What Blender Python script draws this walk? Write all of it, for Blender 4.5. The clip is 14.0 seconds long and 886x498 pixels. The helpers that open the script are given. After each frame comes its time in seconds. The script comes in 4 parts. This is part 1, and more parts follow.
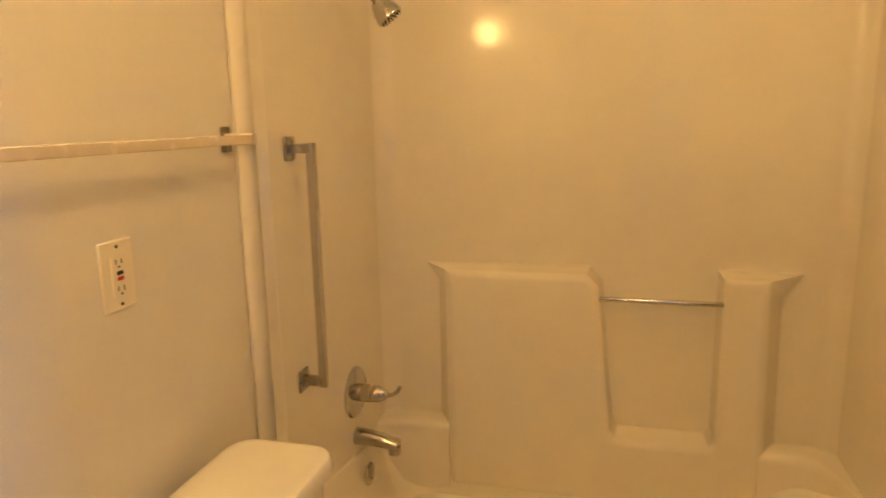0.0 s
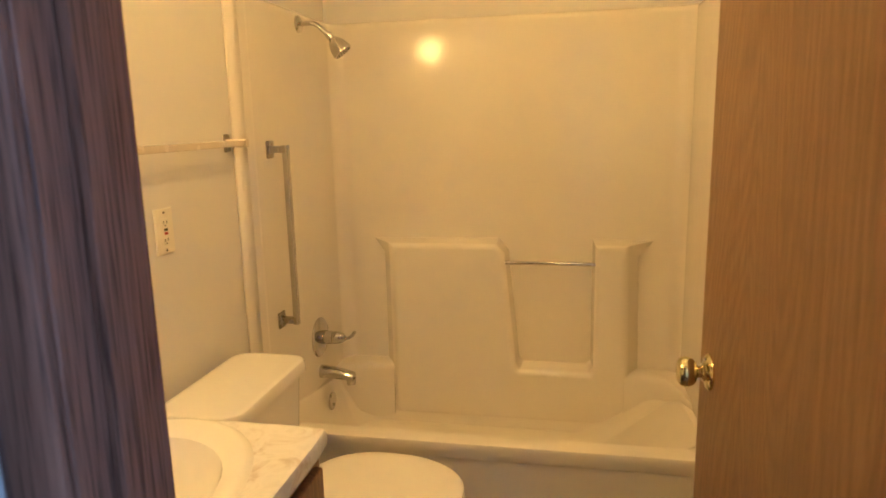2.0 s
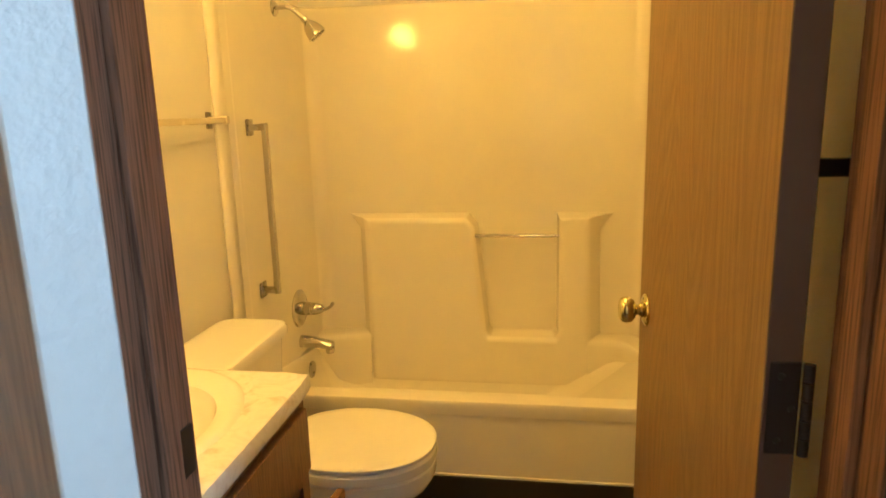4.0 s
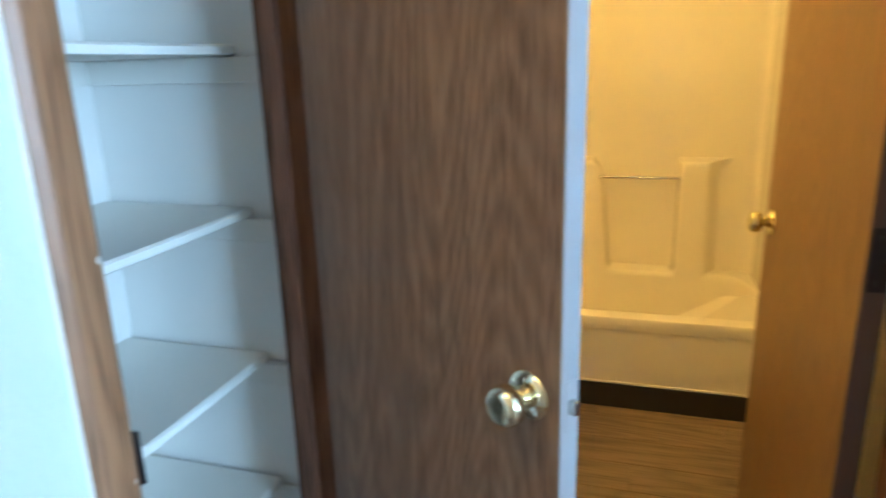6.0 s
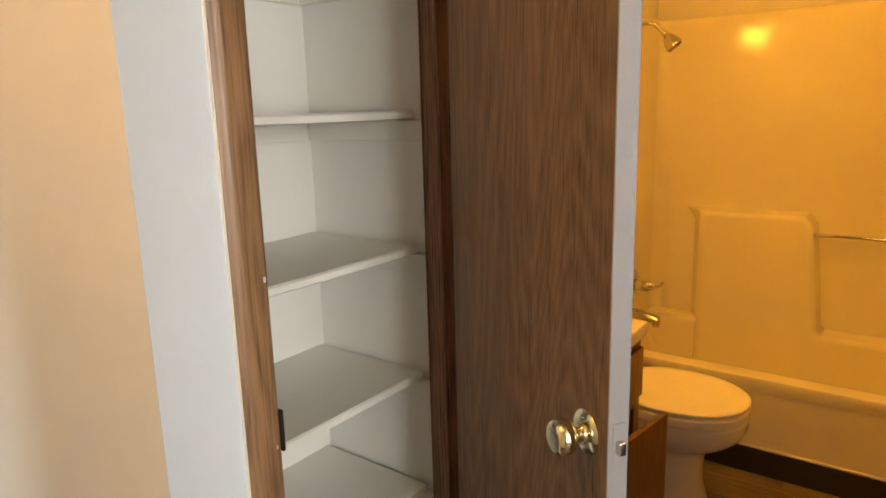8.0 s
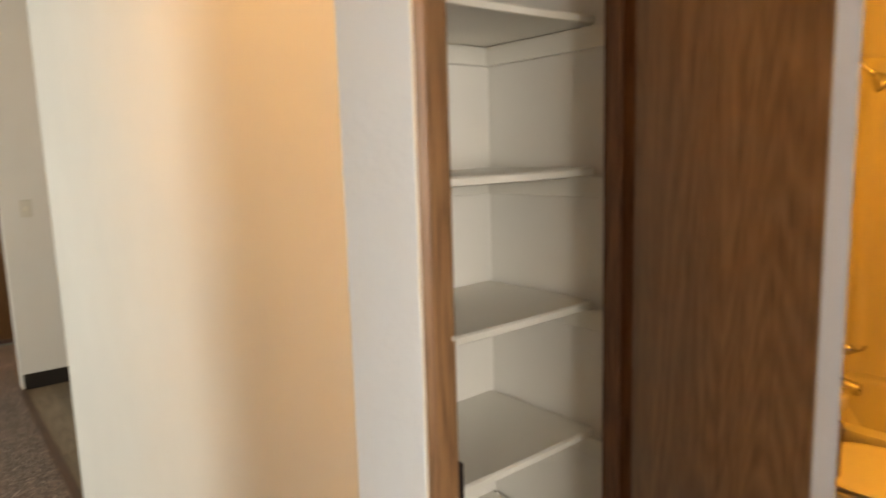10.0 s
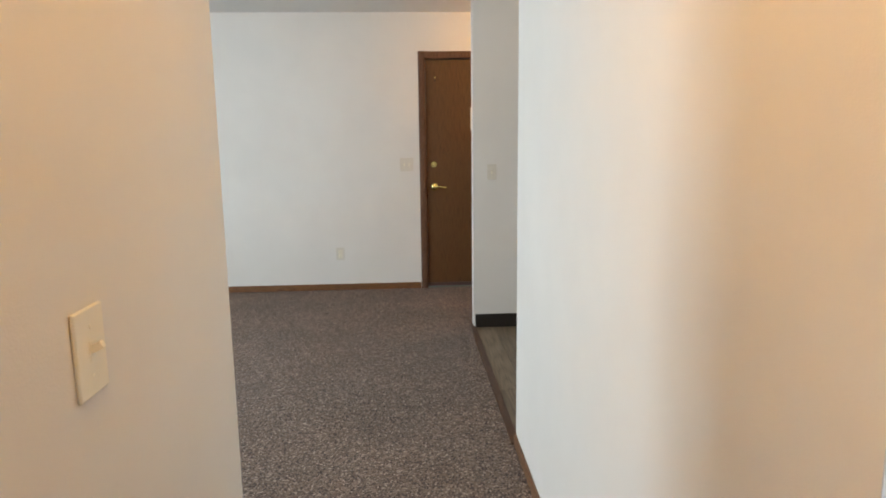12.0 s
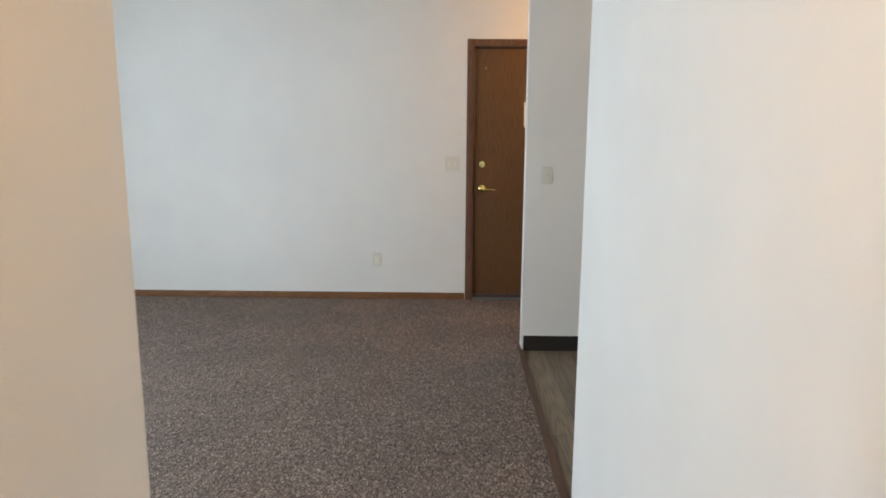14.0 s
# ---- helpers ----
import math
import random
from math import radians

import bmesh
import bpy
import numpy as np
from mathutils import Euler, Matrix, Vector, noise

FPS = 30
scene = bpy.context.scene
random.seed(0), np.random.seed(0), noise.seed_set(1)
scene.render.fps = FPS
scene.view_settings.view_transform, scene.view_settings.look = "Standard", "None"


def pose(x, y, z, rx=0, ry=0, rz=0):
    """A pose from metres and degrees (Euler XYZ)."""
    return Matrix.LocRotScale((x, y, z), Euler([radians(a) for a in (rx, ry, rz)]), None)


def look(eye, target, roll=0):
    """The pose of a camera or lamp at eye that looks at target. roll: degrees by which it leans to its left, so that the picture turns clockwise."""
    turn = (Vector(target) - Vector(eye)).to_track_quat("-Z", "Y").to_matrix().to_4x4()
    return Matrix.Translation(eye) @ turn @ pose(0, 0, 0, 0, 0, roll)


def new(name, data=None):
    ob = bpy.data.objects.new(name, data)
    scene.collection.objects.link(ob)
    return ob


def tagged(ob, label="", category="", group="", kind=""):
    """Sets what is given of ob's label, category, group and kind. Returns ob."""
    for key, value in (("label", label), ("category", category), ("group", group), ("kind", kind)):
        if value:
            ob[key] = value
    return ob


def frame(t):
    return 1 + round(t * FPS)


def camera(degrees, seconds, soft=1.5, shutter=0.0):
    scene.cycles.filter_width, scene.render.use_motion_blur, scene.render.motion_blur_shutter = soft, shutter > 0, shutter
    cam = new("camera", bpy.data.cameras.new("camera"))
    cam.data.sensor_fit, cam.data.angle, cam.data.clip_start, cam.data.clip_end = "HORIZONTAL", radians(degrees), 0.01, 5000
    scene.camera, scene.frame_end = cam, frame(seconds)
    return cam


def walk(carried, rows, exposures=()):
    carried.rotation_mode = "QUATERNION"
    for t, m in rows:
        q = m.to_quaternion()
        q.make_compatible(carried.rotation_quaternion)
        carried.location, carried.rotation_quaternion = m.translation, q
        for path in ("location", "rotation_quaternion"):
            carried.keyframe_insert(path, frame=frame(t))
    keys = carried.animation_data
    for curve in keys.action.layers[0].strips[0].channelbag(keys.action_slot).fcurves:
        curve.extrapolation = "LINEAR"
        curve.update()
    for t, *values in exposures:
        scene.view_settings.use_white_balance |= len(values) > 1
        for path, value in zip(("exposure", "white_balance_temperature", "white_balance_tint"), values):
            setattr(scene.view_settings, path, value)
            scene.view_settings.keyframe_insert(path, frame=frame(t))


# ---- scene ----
cam = camera(67.96, 14.0, 1.7, 0.4)
PATH = [
    (0.0, 0.178, -0.024, 1.332, 78.85, 1.12, 14.50),
    (0.5, 0.275, -0.108, 1.335, 78.61, 1.31, 11.27),
    (1.0, 0.393, -0.282, 1.323, 78.78, 0.76, 16.06),
    (1.5, 0.396, -0.438, 1.339, 79.84, 1.03, 13.28),
    (2.0, 0.408, -0.614, 1.349, 79.02, 1.28, 11.14),
    (2.2, 0.417, -0.665, 1.357, 79.93, 1.02, 11.05),
    (4.3, 0.448, -0.804, 1.302, 77.22, 1.61, 8.42),
    (4.5, 0.440, -0.861, 1.297, 76.43, 1.60, 8.18),
    (5.0, 0.412, -1.056, 1.324, 73.48, 2.25, 9.12),
    (5.5, 0.369, -1.151, 1.317, 74.92, 1.41, 6.77),
    (6.0, 0.343, -1.177, 1.302, 74.58, 1.65, 16.96),
    (6.5, 0.390, -1.191, 1.303, 74.98, 1.49, 33.46),
    (7.0, 0.448, -1.204, 1.313, 74.79, 2.45, 38.23),
    (7.2, 0.474, -1.209, 1.322, 75.68, 2.14, 36.69),
    (9.5, 0.571, -1.265, 1.373, 82.82, 3.32, 42.09),
    (10.0, 0.540, -1.269, 1.391, 81.75, 1.71, 51.03),
    (10.5, 0.427, -1.245, 1.373, 80.59, 1.22, 61.26),
    (11.0, 0.378, -1.258, 1.370, 79.97, 1.52, 73.21),
    (11.5, 0.409, -1.324, 1.355, 80.30, 0.57, 81.67),
    (12.0, 0.437, -1.337, 1.382, 80.33, 0.70, 86.79),
    (12.5, 0.419, -1.321, 1.389, 79.61, 0.71, 88.16),
    (13.0, 0.280, -1.322, 1.388, 80.27, 0.05, 87.83),
    (13.5, 0.084, -1.324, 1.393, 79.62, 0.39, 89.47),
    (14.0, -0.111, -1.300, 1.383, 80.06, -0.31, 91.13),
]
EXPOSURES = [
    (0.0, -0.2, 4350, 9), (1.5, -0.14, 4280, 8), (2.2, 0.02, 4250, 8), (4.3, 0.35, 5200, -13), (4.5, 0.42, 5200, -14), (5.0, 0.70, 4350, -8), (5.5, 0.76, 4150, -12), (6.0, 0.40, 4600, -9), (6.5, -0.22, 5200, -2), (7.2, -0.16, 6700, 6), (9.3, -0.38, 10400, 12),
    (10.0, -0.40, 9800, 13), (10.5, -0.38, 9300, 13), (11.0, -0.42, 8600, 13), (11.5, -0.34, 7900, 12), (12.5, -0.28, 7250, 11), (14.0, -0.32, 7050, 11),
]
walk(cam, [(t, pose(x, y, z, rx, ry, rz)) for t, x, y, z, rx, ry, rz in PATH], EXPOSURES)
BED_W, LIV_W, BULB_W, HALL_W, CEIL_W = 195.0, 122.0, 160.0, 60.0, 90.0
LAMP_Y, LAMP_Z, HALL_X = 0.30, 1.80, -0.15

# ---- world, sun, large lights ----
world = bpy.data.worlds.new("world")
scene.world = world
world.use_nodes = True
wn = world.node_tree
sky = wn.nodes.new("ShaderNodeTexSky")
sky.sky_type, sky.sun_disc = "NISHITA", False
sky.sun_elevation, sky.sun_rotation = radians(38), radians(200)
wn.nodes["Background"].inputs[1].default_value = 0.10
wn.links.new(sky.outputs[0], wn.nodes["Background"].inputs[0])


def area(name, m, sx, sy, watts, colour):
    lamp = bpy.data.lights.new(name, "AREA")
    lamp.shape, lamp.size, lamp.size_y, lamp.energy, lamp.color = "RECTANGLE", sx, sy, watts, colour
    ob = new(name, lamp)
    ob.matrix_world = m
    return ob


# daylight in the two window openings that the hall is lit through
area("bedroom_window_light", look((3.92, -2.68, 1.45), (0.3, -0.85, 1.10)), 1.5, 1.3, BED_W, (0.75, 0.86, 1.0))
area("living_window_light", look((-2.05, -4.86, 1.25), (-3.3, -0.8, 1.15)), 1.4, 1.9, LIV_W, (0.64, 0.82, 1.0))

# ---- materials ----


def nodes_of(name):
    m = bpy.data.materials.new(name)
    m.use_nodes = True
    t = m.node_tree
    return m, t, t.nodes["Principled BSDF"]


def add(t, kind, **inputs):
    n = t.nodes.new(kind)
    for k, v in inputs.items():
        n.inputs[k.replace("_", " ")].default_value = v
    return n


def coords(t, scale, space="Object"):
    tc = t.nodes.new("ShaderNodeTexCoord")
    mp = t.nodes.new("ShaderNodeMapping")
    mp.inputs["Scale"].default_value = scale
    t.links.new(tc.outputs[space], mp.inputs["Vector"])
    return mp.outputs["Vector"]


def ramp(t, src, stops):
    r = t.nodes.new("ShaderNodeValToRGB")
    e = r.color_ramp.elements
    e[0].position, e[0].color = stops[0][0], (*stops[0][1], 1)
    e[1].position, e[1].color = stops[-1][0], (*stops[-1][1], 1)
    for pos, col in stops[1:-1]:
        e.new(pos).color = (*col, 1)
    t.links.new(src, r.inputs[0])
    return r.outputs[0]


def mix(t, fac, a, b, kind="MIX"):
    m = t.nodes.new("ShaderNodeMix")
    m.data_type, m.blend_type = "RGBA", kind
    for s, v in ((m.inputs[0], fac), (m.inputs[6], a), (m.inputs[7], b)):
        if isinstance(v, bpy.types.NodeSocket):
            t.links.new(v, s)
        else:
            s.default_value = v if not isinstance(v, tuple) else (*v, 1)
    return m.outputs[2]


def bump(t, bsdf, src, strength, distance):
    b = add(t, "ShaderNodeBump", Strength=strength, Distance=distance)
    t.links.new(src, b.inputs["Height"])
    t.links.new(b.outputs[0], bsdf.inputs["Normal"])


def noise_out(t, vec, scale, detail=4.0, rough=0.55):
    n = add(t, "ShaderNodeTexNoise", Scale=scale, Detail=detail, Roughness=rough)
    t.links.new(vec, n.inputs["Vector"])
    return n.outputs["Fac"]


def paint(name, colour, rough=0.6, peel=0.25, stain=0.05, peel_scale=260.0):
    """Rolled wall paint: fine orange peel and faint large blotches."""
    m, t, b = nodes_of(name)
    v = coords(t, (1, 1, 1))
    big = noise_out(t, v, 1.7, 3)
    dark = tuple(c * (1 - stain) for c in colour)
    t.links.new(ramp(t, big, [(0.35, dark), (0.65, colour)]), b.inputs["Base Color"])
    b.inputs["Roughness"].default_value = rough
    fine = noise_out(t, v, peel_scale, 2)
    mid = noise_out(t, v, peel_scale / 7, 3)
    s = t.nodes.new("ShaderNodeMath")
    t.links.new(fine, s.inputs[0])
    t.links.new(mid, s.inputs[1])
    bump(t, b, s.outputs[0], peel, 0.0012)
    return m


def plain(name, colour, rough=0.4, metal=0.0, coat=0.0, smear=0.06, scale=30.0, wave=0.0):
    """A smooth solid with faint smears in its gloss."""
    m, t, b = nodes_of(name)
    v = coords(t, (1, 1, 1))
    n = noise_out(t, v, scale, 3)
    t.links.new(ramp(t, n, [(0.3, tuple(c * (1 - smear) for c in colour)), (0.7, colour)]), b.inputs["Base Color"])
    r = add(t, "ShaderNodeMapRange", To_Min=max(rough - 0.06, 0.02), To_Max=rough + 0.08)
    t.links.new(n, r.inputs["Value"])
    t.links.new(r.outputs[0], b.inputs["Roughness"])
    b.inputs["Metallic"].default_value = metal
    b.inputs["Coat Weight"].default_value = coat
    if wave:
        bump(t, b, noise_out(t, v, 16.0, 2), wave, 0.02)
    return m


def wood(name, dark, light, rough=0.42, grain=1.0, axis="z", figure=0.5, vary=0.0, coat=0.0, spec=0.5):
    """Oak-like board: long pores over slow figure, along one axis."""
    m, t, b = nodes_of(name)
    k = {"z": ((1, 1, 0.030), (1, 1, 0.085)), "x": ((0.035, 1, 1), (0.10, 1, 1)), "y": ((1, 0.035, 1), (1, 0.10, 1))}[axis]
    v1, v2 = coords(t, k[0]), coords(t, k[1])
    if vary:
        info = t.nodes.new("ShaderNodeObjectInfo")
        sh = t.nodes.new("ShaderNodeVectorMath")
        sh.operation = "MULTIPLY_ADD"
        t.links.new(info.outputs["Random"], sh.inputs[0])
        sh.inputs[1].default_value = (9, 7, 5)
        t.links.new(v2, sh.inputs[2])
        v2 = sh.outputs[0]
    b.inputs["Specular IOR Level"].default_value = spec
    fine = noise_out(t, v1, 380 * grain, 3, 0.5)
    slow = add(t, "ShaderNodeTexNoise", Scale=8.5 * grain, Detail=2.2, Roughness=0.42, Distortion=0.25)
    t.links.new(v2, slow.inputs["Vector"])
    ring = t.nodes.new("ShaderNodeMath")
    ring.operation = "PINGPONG"
    ring.inputs[1].default_value = 0.017
    t.links.new(slow.outputs["Fac"], ring.inputs[0])
    mid = tuple((a + c) / 2 for a, c in zip(dark, light))
    pores = ramp(t, fine, [(0.36, dark), (0.45, mid), (0.58, tuple(0.3 * a + 0.7 * c for a, c in zip(mid, light)))])
    fig = ramp(t, ring.outputs[0], [(0.0, tuple(c * 0.62 for c in mid)), (0.004, mid), (0.011, tuple(0.5 * a + 0.5 * c for a, c in zip(mid, light))), (0.017, light)])
    col = mix(t, figure, pores, fig)
    if vary:
        br = add(t, "ShaderNodeMapRange", To_Min=1 - vary, To_Max=1 + vary)
        t.links.new(info.outputs["Random"], br.inputs["Value"])
        hs = t.nodes.new("ShaderNodeHueSaturation")
        t.links.new(br.outputs[0], hs.inputs["Value"])
        t.links.new(col, hs.inputs["Color"])
        col = hs.outputs[0]
    t.links.new(col, b.inputs["Base Color"])
    b.inputs["Roughness"].default_value = rough
    b.inputs["Coat Weight"].default_value = coat
    bump(t, b, fine, 0.25, 0.0008)
    return m



def veneer(name, pore, body, light, rough, spec=0.18):
    """Printed oak veneer: cathedral figure, broad streaks and short dark pores along z."""
    m, t, b = nodes_of(name)
    fig = add(t, "ShaderNodeTexNoise", Scale=4.2, Detail=0.8, Roughness=0.3, Distortion=0.15)
    t.links.new(coords(t, (1, 1, 0.16)), fig.inputs["Vector"])
    ring = t.nodes.new("ShaderNodeMath")
    ring.operation = "PINGPONG"
    ring.inputs[1].default_value = 0.011
    t.links.new(fig.outputs["Fac"], ring.inputs[0])
    band = add(t, "ShaderNodeMapRange", From_Max=0.011)
    t.links.new(ring.outputs[0], band.inputs["Value"])
    streak = noise_out(t, coords(t, (1, 1, 0.03)), 26.0, 4, 0.6)
    base = mix(t, 0.45, ramp(t, streak, [(0.34, body), (0.66, light)]), ramp(t, band.outputs[0], [(0.0, tuple(c * 0.72 for c in body)), (0.35, body), (1.0, light)]))
    fleck = noise_out(t, coords(t, (1, 1, 0.018)), 900.0, 2, 0.5)
    gate = noise_out(t, coords(t, (1, 1, 0.04)), 90.0, 2, 0.5)
    s = t.nodes.new("ShaderNodeMath")
    s.operation = "MULTIPLY_ADD"
    s.inputs[1].default_value = 0.32
    t.links.new(gate, s.inputs[0])
    t.links.new(fleck, s.inputs[2])
    mask = ramp(t, s.outputs[0], [(0.685, (0, 0, 0)), (0.775, (0.72, 0.72, 0.72))])
    t.links.new(mix(t, mask, base, pore), b.inputs["Base Color"])
    r = add(t, "ShaderNodeMapRange", To_Min=rough - 0.05, To_Max=rough + 0.12)
    t.links.new(streak, r.inputs["Value"])
    t.links.new(r.outputs[0], b.inputs["Roughness"])
    b.inputs["Specular IOR Level"].default_value = spec
    bump(t, b, mask, -0.5, 0.0006)
    return m


def carpet_material():
    m, t, b = nodes_of("carpet")
    v = coords(t, (1, 1, 1))
    tuft = add(t, "ShaderNodeTexVoronoi", Scale=165.0)
    t.links.new(v, tuft.inputs["Vector"])
    sep = t.nodes.new("ShaderNodeSeparateColor")
    t.links.new(tuft.outputs["Color"], sep.inputs[0])
    speck = ramp(t, sep.outputs[0], [(0.0, (0.028, 0.017, 0.013)), (0.28, (0.118, 0.076, 0.058)), (0.60, (0.205, 0.140, 0.108)), (0.84, (0.29, 0.21, 0.165)), (1.0, (0.56, 0.45, 0.385))])
    big = noise_out(t, v, 2.3, 4)
    shade = ramp(t, big, [(0.35, (0.84, 0.84, 0.84)), (0.68, (1.06, 1.05, 1.04))])
    nap = noise_out(t, v, 34.0, 3)
    shade2 = ramp(t, nap, [(0.3, (0.80, 0.80, 0.80)), (0.7, (1.12, 1.12, 1.12))])
    col = mix(t, 1.0, mix(t, 1.0, speck, shade, "MULTIPLY"), shade2, "MULTIPLY")
    t.links.new(col, b.inputs["Base Color"])
    b.inputs["Roughness"].default_value = 0.95
    b.inputs["Specular IOR Level"].default_value = 0.1
    b.inputs["Sheen Weight"].default_value = 0.15
    bump(t, b, tuft.outputs["Distance"], 0.9, 0.006)
    return m


def marble_material():
    m, t, b = nodes_of("cultured_marble")
    v = coords(t, (1, 1, 1))
    n = add(t, "ShaderNodeTexNoise", Scale=13.0, Detail=6.0, Roughness=0.6, Distortion=1.6)
    t.links.new(v, n.inputs["Vector"])
    t.links.new(ramp(t, n.outputs["Fac"], [(0.36, (0.64, 0.58, 0.52)), (0.45, (0.77, 0.74, 0.70)), (0.54, (0.84, 0.82, 0.79)), (0.66, (0.77, 0.75, 0.72))]), b.inputs["Base Color"])
    b.inputs["Roughness"].default_value = 0.22
    b.inputs["Coat Weight"].default_value = 0.3
    return m


def glow(name, colour, strength):
    m, t, b = nodes_of(name)
    b.inputs["Base Color"].default_value = (*colour, 1)
    b.inputs["Emission Color"].default_value = (*colour, 1)
    b.inputs["Emission Strength"].default_value = strength
    return m


def mirror_material():
    m, t, b = nodes_of("mirror_glass")
    b.inputs["Base Color"].default_value = (0.9, 0.91, 0.9, 1)
    b.inputs["Metallic"].default_value = 1
    b.inputs["Roughness"].default_value = 0.015
    return m


def pane_material():
    m, t, b = nodes_of("window_glass")
    b.inputs["Base Color"].default_value = (1, 1, 1, 1)
    b.inputs["Transmission Weight"].default_value = 1
    b.inputs["Roughness"].default_value = 0.0
    b.inputs["IOR"].default_value = 1.1
    return m


WALL = paint("wall_paint", (0.80, 0.775, 0.735))
CEIL = paint("ceiling_paint", (0.80, 0.79, 0.77), 0.8, 0.7, 0.03, 120.0)
# gloss white with the blue of the bedroom daylight put into its colour
GLOSS_DAYLIT = paint("gloss_white_daylit", (0.71, 0.79, 0.87), 0.24, 0.8, 0.03, 75.0)
SHELF = paint("shelf_paint", (0.80, 0.775, 0.72), 0.42, 0.15, 0.06)
FIBRE = plain("gelcoat_fibreglass", (0.83, 0.785, 0.675), 0.10, 0.0, 0.0, 0.03, 5.0, 0.02)
PORC = plain("porcelain", (0.84, 0.82, 0.77), 0.09, 0.0, 0.3, 0.02)
SEATW = plain("toilet_seat_plastic", (0.85, 0.82, 0.75), 0.22, 0.0, 0.0, 0.02)
CHROME = plain("worn_chrome", (0.56, 0.55, 0.54), 0.10, 1.0)
SATIN = plain("satin_steel", (0.42, 0.40, 0.37), 0.26, 1.0)
BRUSHED = plain("brushed_steel", (0.55, 0.53, 0.50), 0.20, 1.0)
BRASS = plain("polished_brass", (0.74, 0.68, 0.30), 0.12, 1.0, 0.2)
PALEBRASS = plain("pale_brass", (0.84, 0.76, 0.52), 0.13, 1.0, 0.2)
BRONZE = plain("dark_bronze", (0.05, 0.045, 0.05), 0.38, 0.8)
PLATE = plain("ivory_plastic", (0.86, 0.81, 0.67), 0.33, 0.0, 0.0, 0.03)
ALMOND = plain("almond_plastic", (0.72, 0.68, 0.60), 0.36, 0.0, 0.0, 0.03)
BUTTONK = plain("black_plastic", (0.02, 0.02, 0.02), 0.4)
BUTTONR = plain("red_plastic", (0.45, 0.03, 0.02), 0.4)
RUBBER = plain("black_vinyl_base", (0.022, 0.018, 0.016), 0.38)
ACRYL = plain("cream_towel_bar", (0.74, 0.66, 0.52), 0.25)
TRIM = wood("stained_casing", (0.057, 0.029, 0.019), (0.208, 0.106, 0.065), 0.55, 0.8, "z", 0.18, 0.0, 0.0, 0.14)
TRIMX = wood("stained_base_x", (0.060, 0.024, 0.011), (0.235, 0.100, 0.040), 0.36, 1.0, "x", 0.5, 0.0, 0.15)
TRIMY = wood("stained_base_y", (0.070, 0.028, 0.012), (0.27, 0.118, 0.046), 0.36, 1.0, "y", 0.5, 0.0, 0.15)
THRESHOLD = wood("dark_threshold", (0.035, 0.016, 0.009), (0.125, 0.058, 0.030), 0.42, 1.0, "x", 0.4)
CASEOAK = wood("worn_oak_casing", (0.085, 0.040, 0.018), (0.33, 0.18, 0.092), 0.42, 0.8, "z", 0.5)
WALNUT = veneer("walnut_door_skin", (0.052, 0.030, 0.019), (0.150, 0.094, 0.058), (0.232, 0.150, 0.096), 0.50)
OAK = veneer("honey_oak_door_skin", (0.125, 0.066, 0.020), (0.195, 0.110, 0.038), (0.262, 0.156, 0.058), 0.40, 0.35)
ENTRY = wood("brown_oak_door_skin", (0.060, 0.025, 0.008), (0.150, 0.070, 0.024), 0.40, 0.8, "z", 0.2)
CABINET = wood("cabinet_oak", (0.10, 0.045, 0.018), (0.28, 0.14, 0.06), 0.42, 1.0, "z", 0.5)
PLANK = wood("vinyl_plank", (0.078, 0.054, 0.034), (0.262, 0.198, 0.136), 0.42, 0.36, "x", 0.50, 0.20)
PALEEDGE = paint("primed_door_edge", (0.27, 0.255, 0.26), 0.5, 0.4, 0.15)
DARKEDGE = plain("stained_door_edge", (0.085, 0.052, 0.046), 0.5)
CARPET = carpet_material()
MARBLE = marble_material()
MIRROR = mirror_material()
PANE = pane_material()
BULB = glow("warm_globe", (1.0, 0.47, 0.075), BULB_W)
HALLGLOBE = glow("warm_hall_globe", (1.0, 0.57, 0.19), HALL_W)
ENTRYGLOBE = glow("warm_entry_globe", (1.0, 0.52, 0.16), 48.0)
KITCHENFILL = glow("warm_kitchen_fill", (1.0, 0.70, 0.42), 16.0)
BATHGLOBE = glow("warm_bath_globe", (1.0, 0.47, 0.075), CEIL_W)
GROUT = plain("floor_underlay", (0.06, 0.045, 0.035), 0.8)
CAULK = plain("white_caulk", (0.82, 0.80, 0.75), 0.5)
DULLFRAME = plain("dull_bronze_frame", (0.20, 0.145, 0.085), 0.5, 0.6)
FACADE = paint("outdoor_ground", (0.20, 0.22, 0.16), 0.9, 0.5, 0.3, 20.0)

# ---- mesh helpers ----


def box(bm, x0, x1, y0, y1, z0, z1):
    v = [bm.verts.new((x, y, z)) for x in (x0, x1) for y in (y0, y1) for z in (z0, z1)]
    for f in ((0, 1, 3, 2), (4, 6, 7, 5), (0, 4, 5, 1), (2, 3, 7, 6), (0, 2, 6, 4), (1, 5, 7, 3)):
        bm.faces.new([v[i] for i in f])
    return bm


def rbox(x0, x1, y0, y1, z0, z1, r=0.003, seg=2):
    bm = box(bmesh.new(), x0, x1, y0, y1, z0, z1)
    bmesh.ops.bevel(bm, geom=bm.edges[:], offset=r, segments=seg, affect="EDGES", profile=0.5)
    return bm


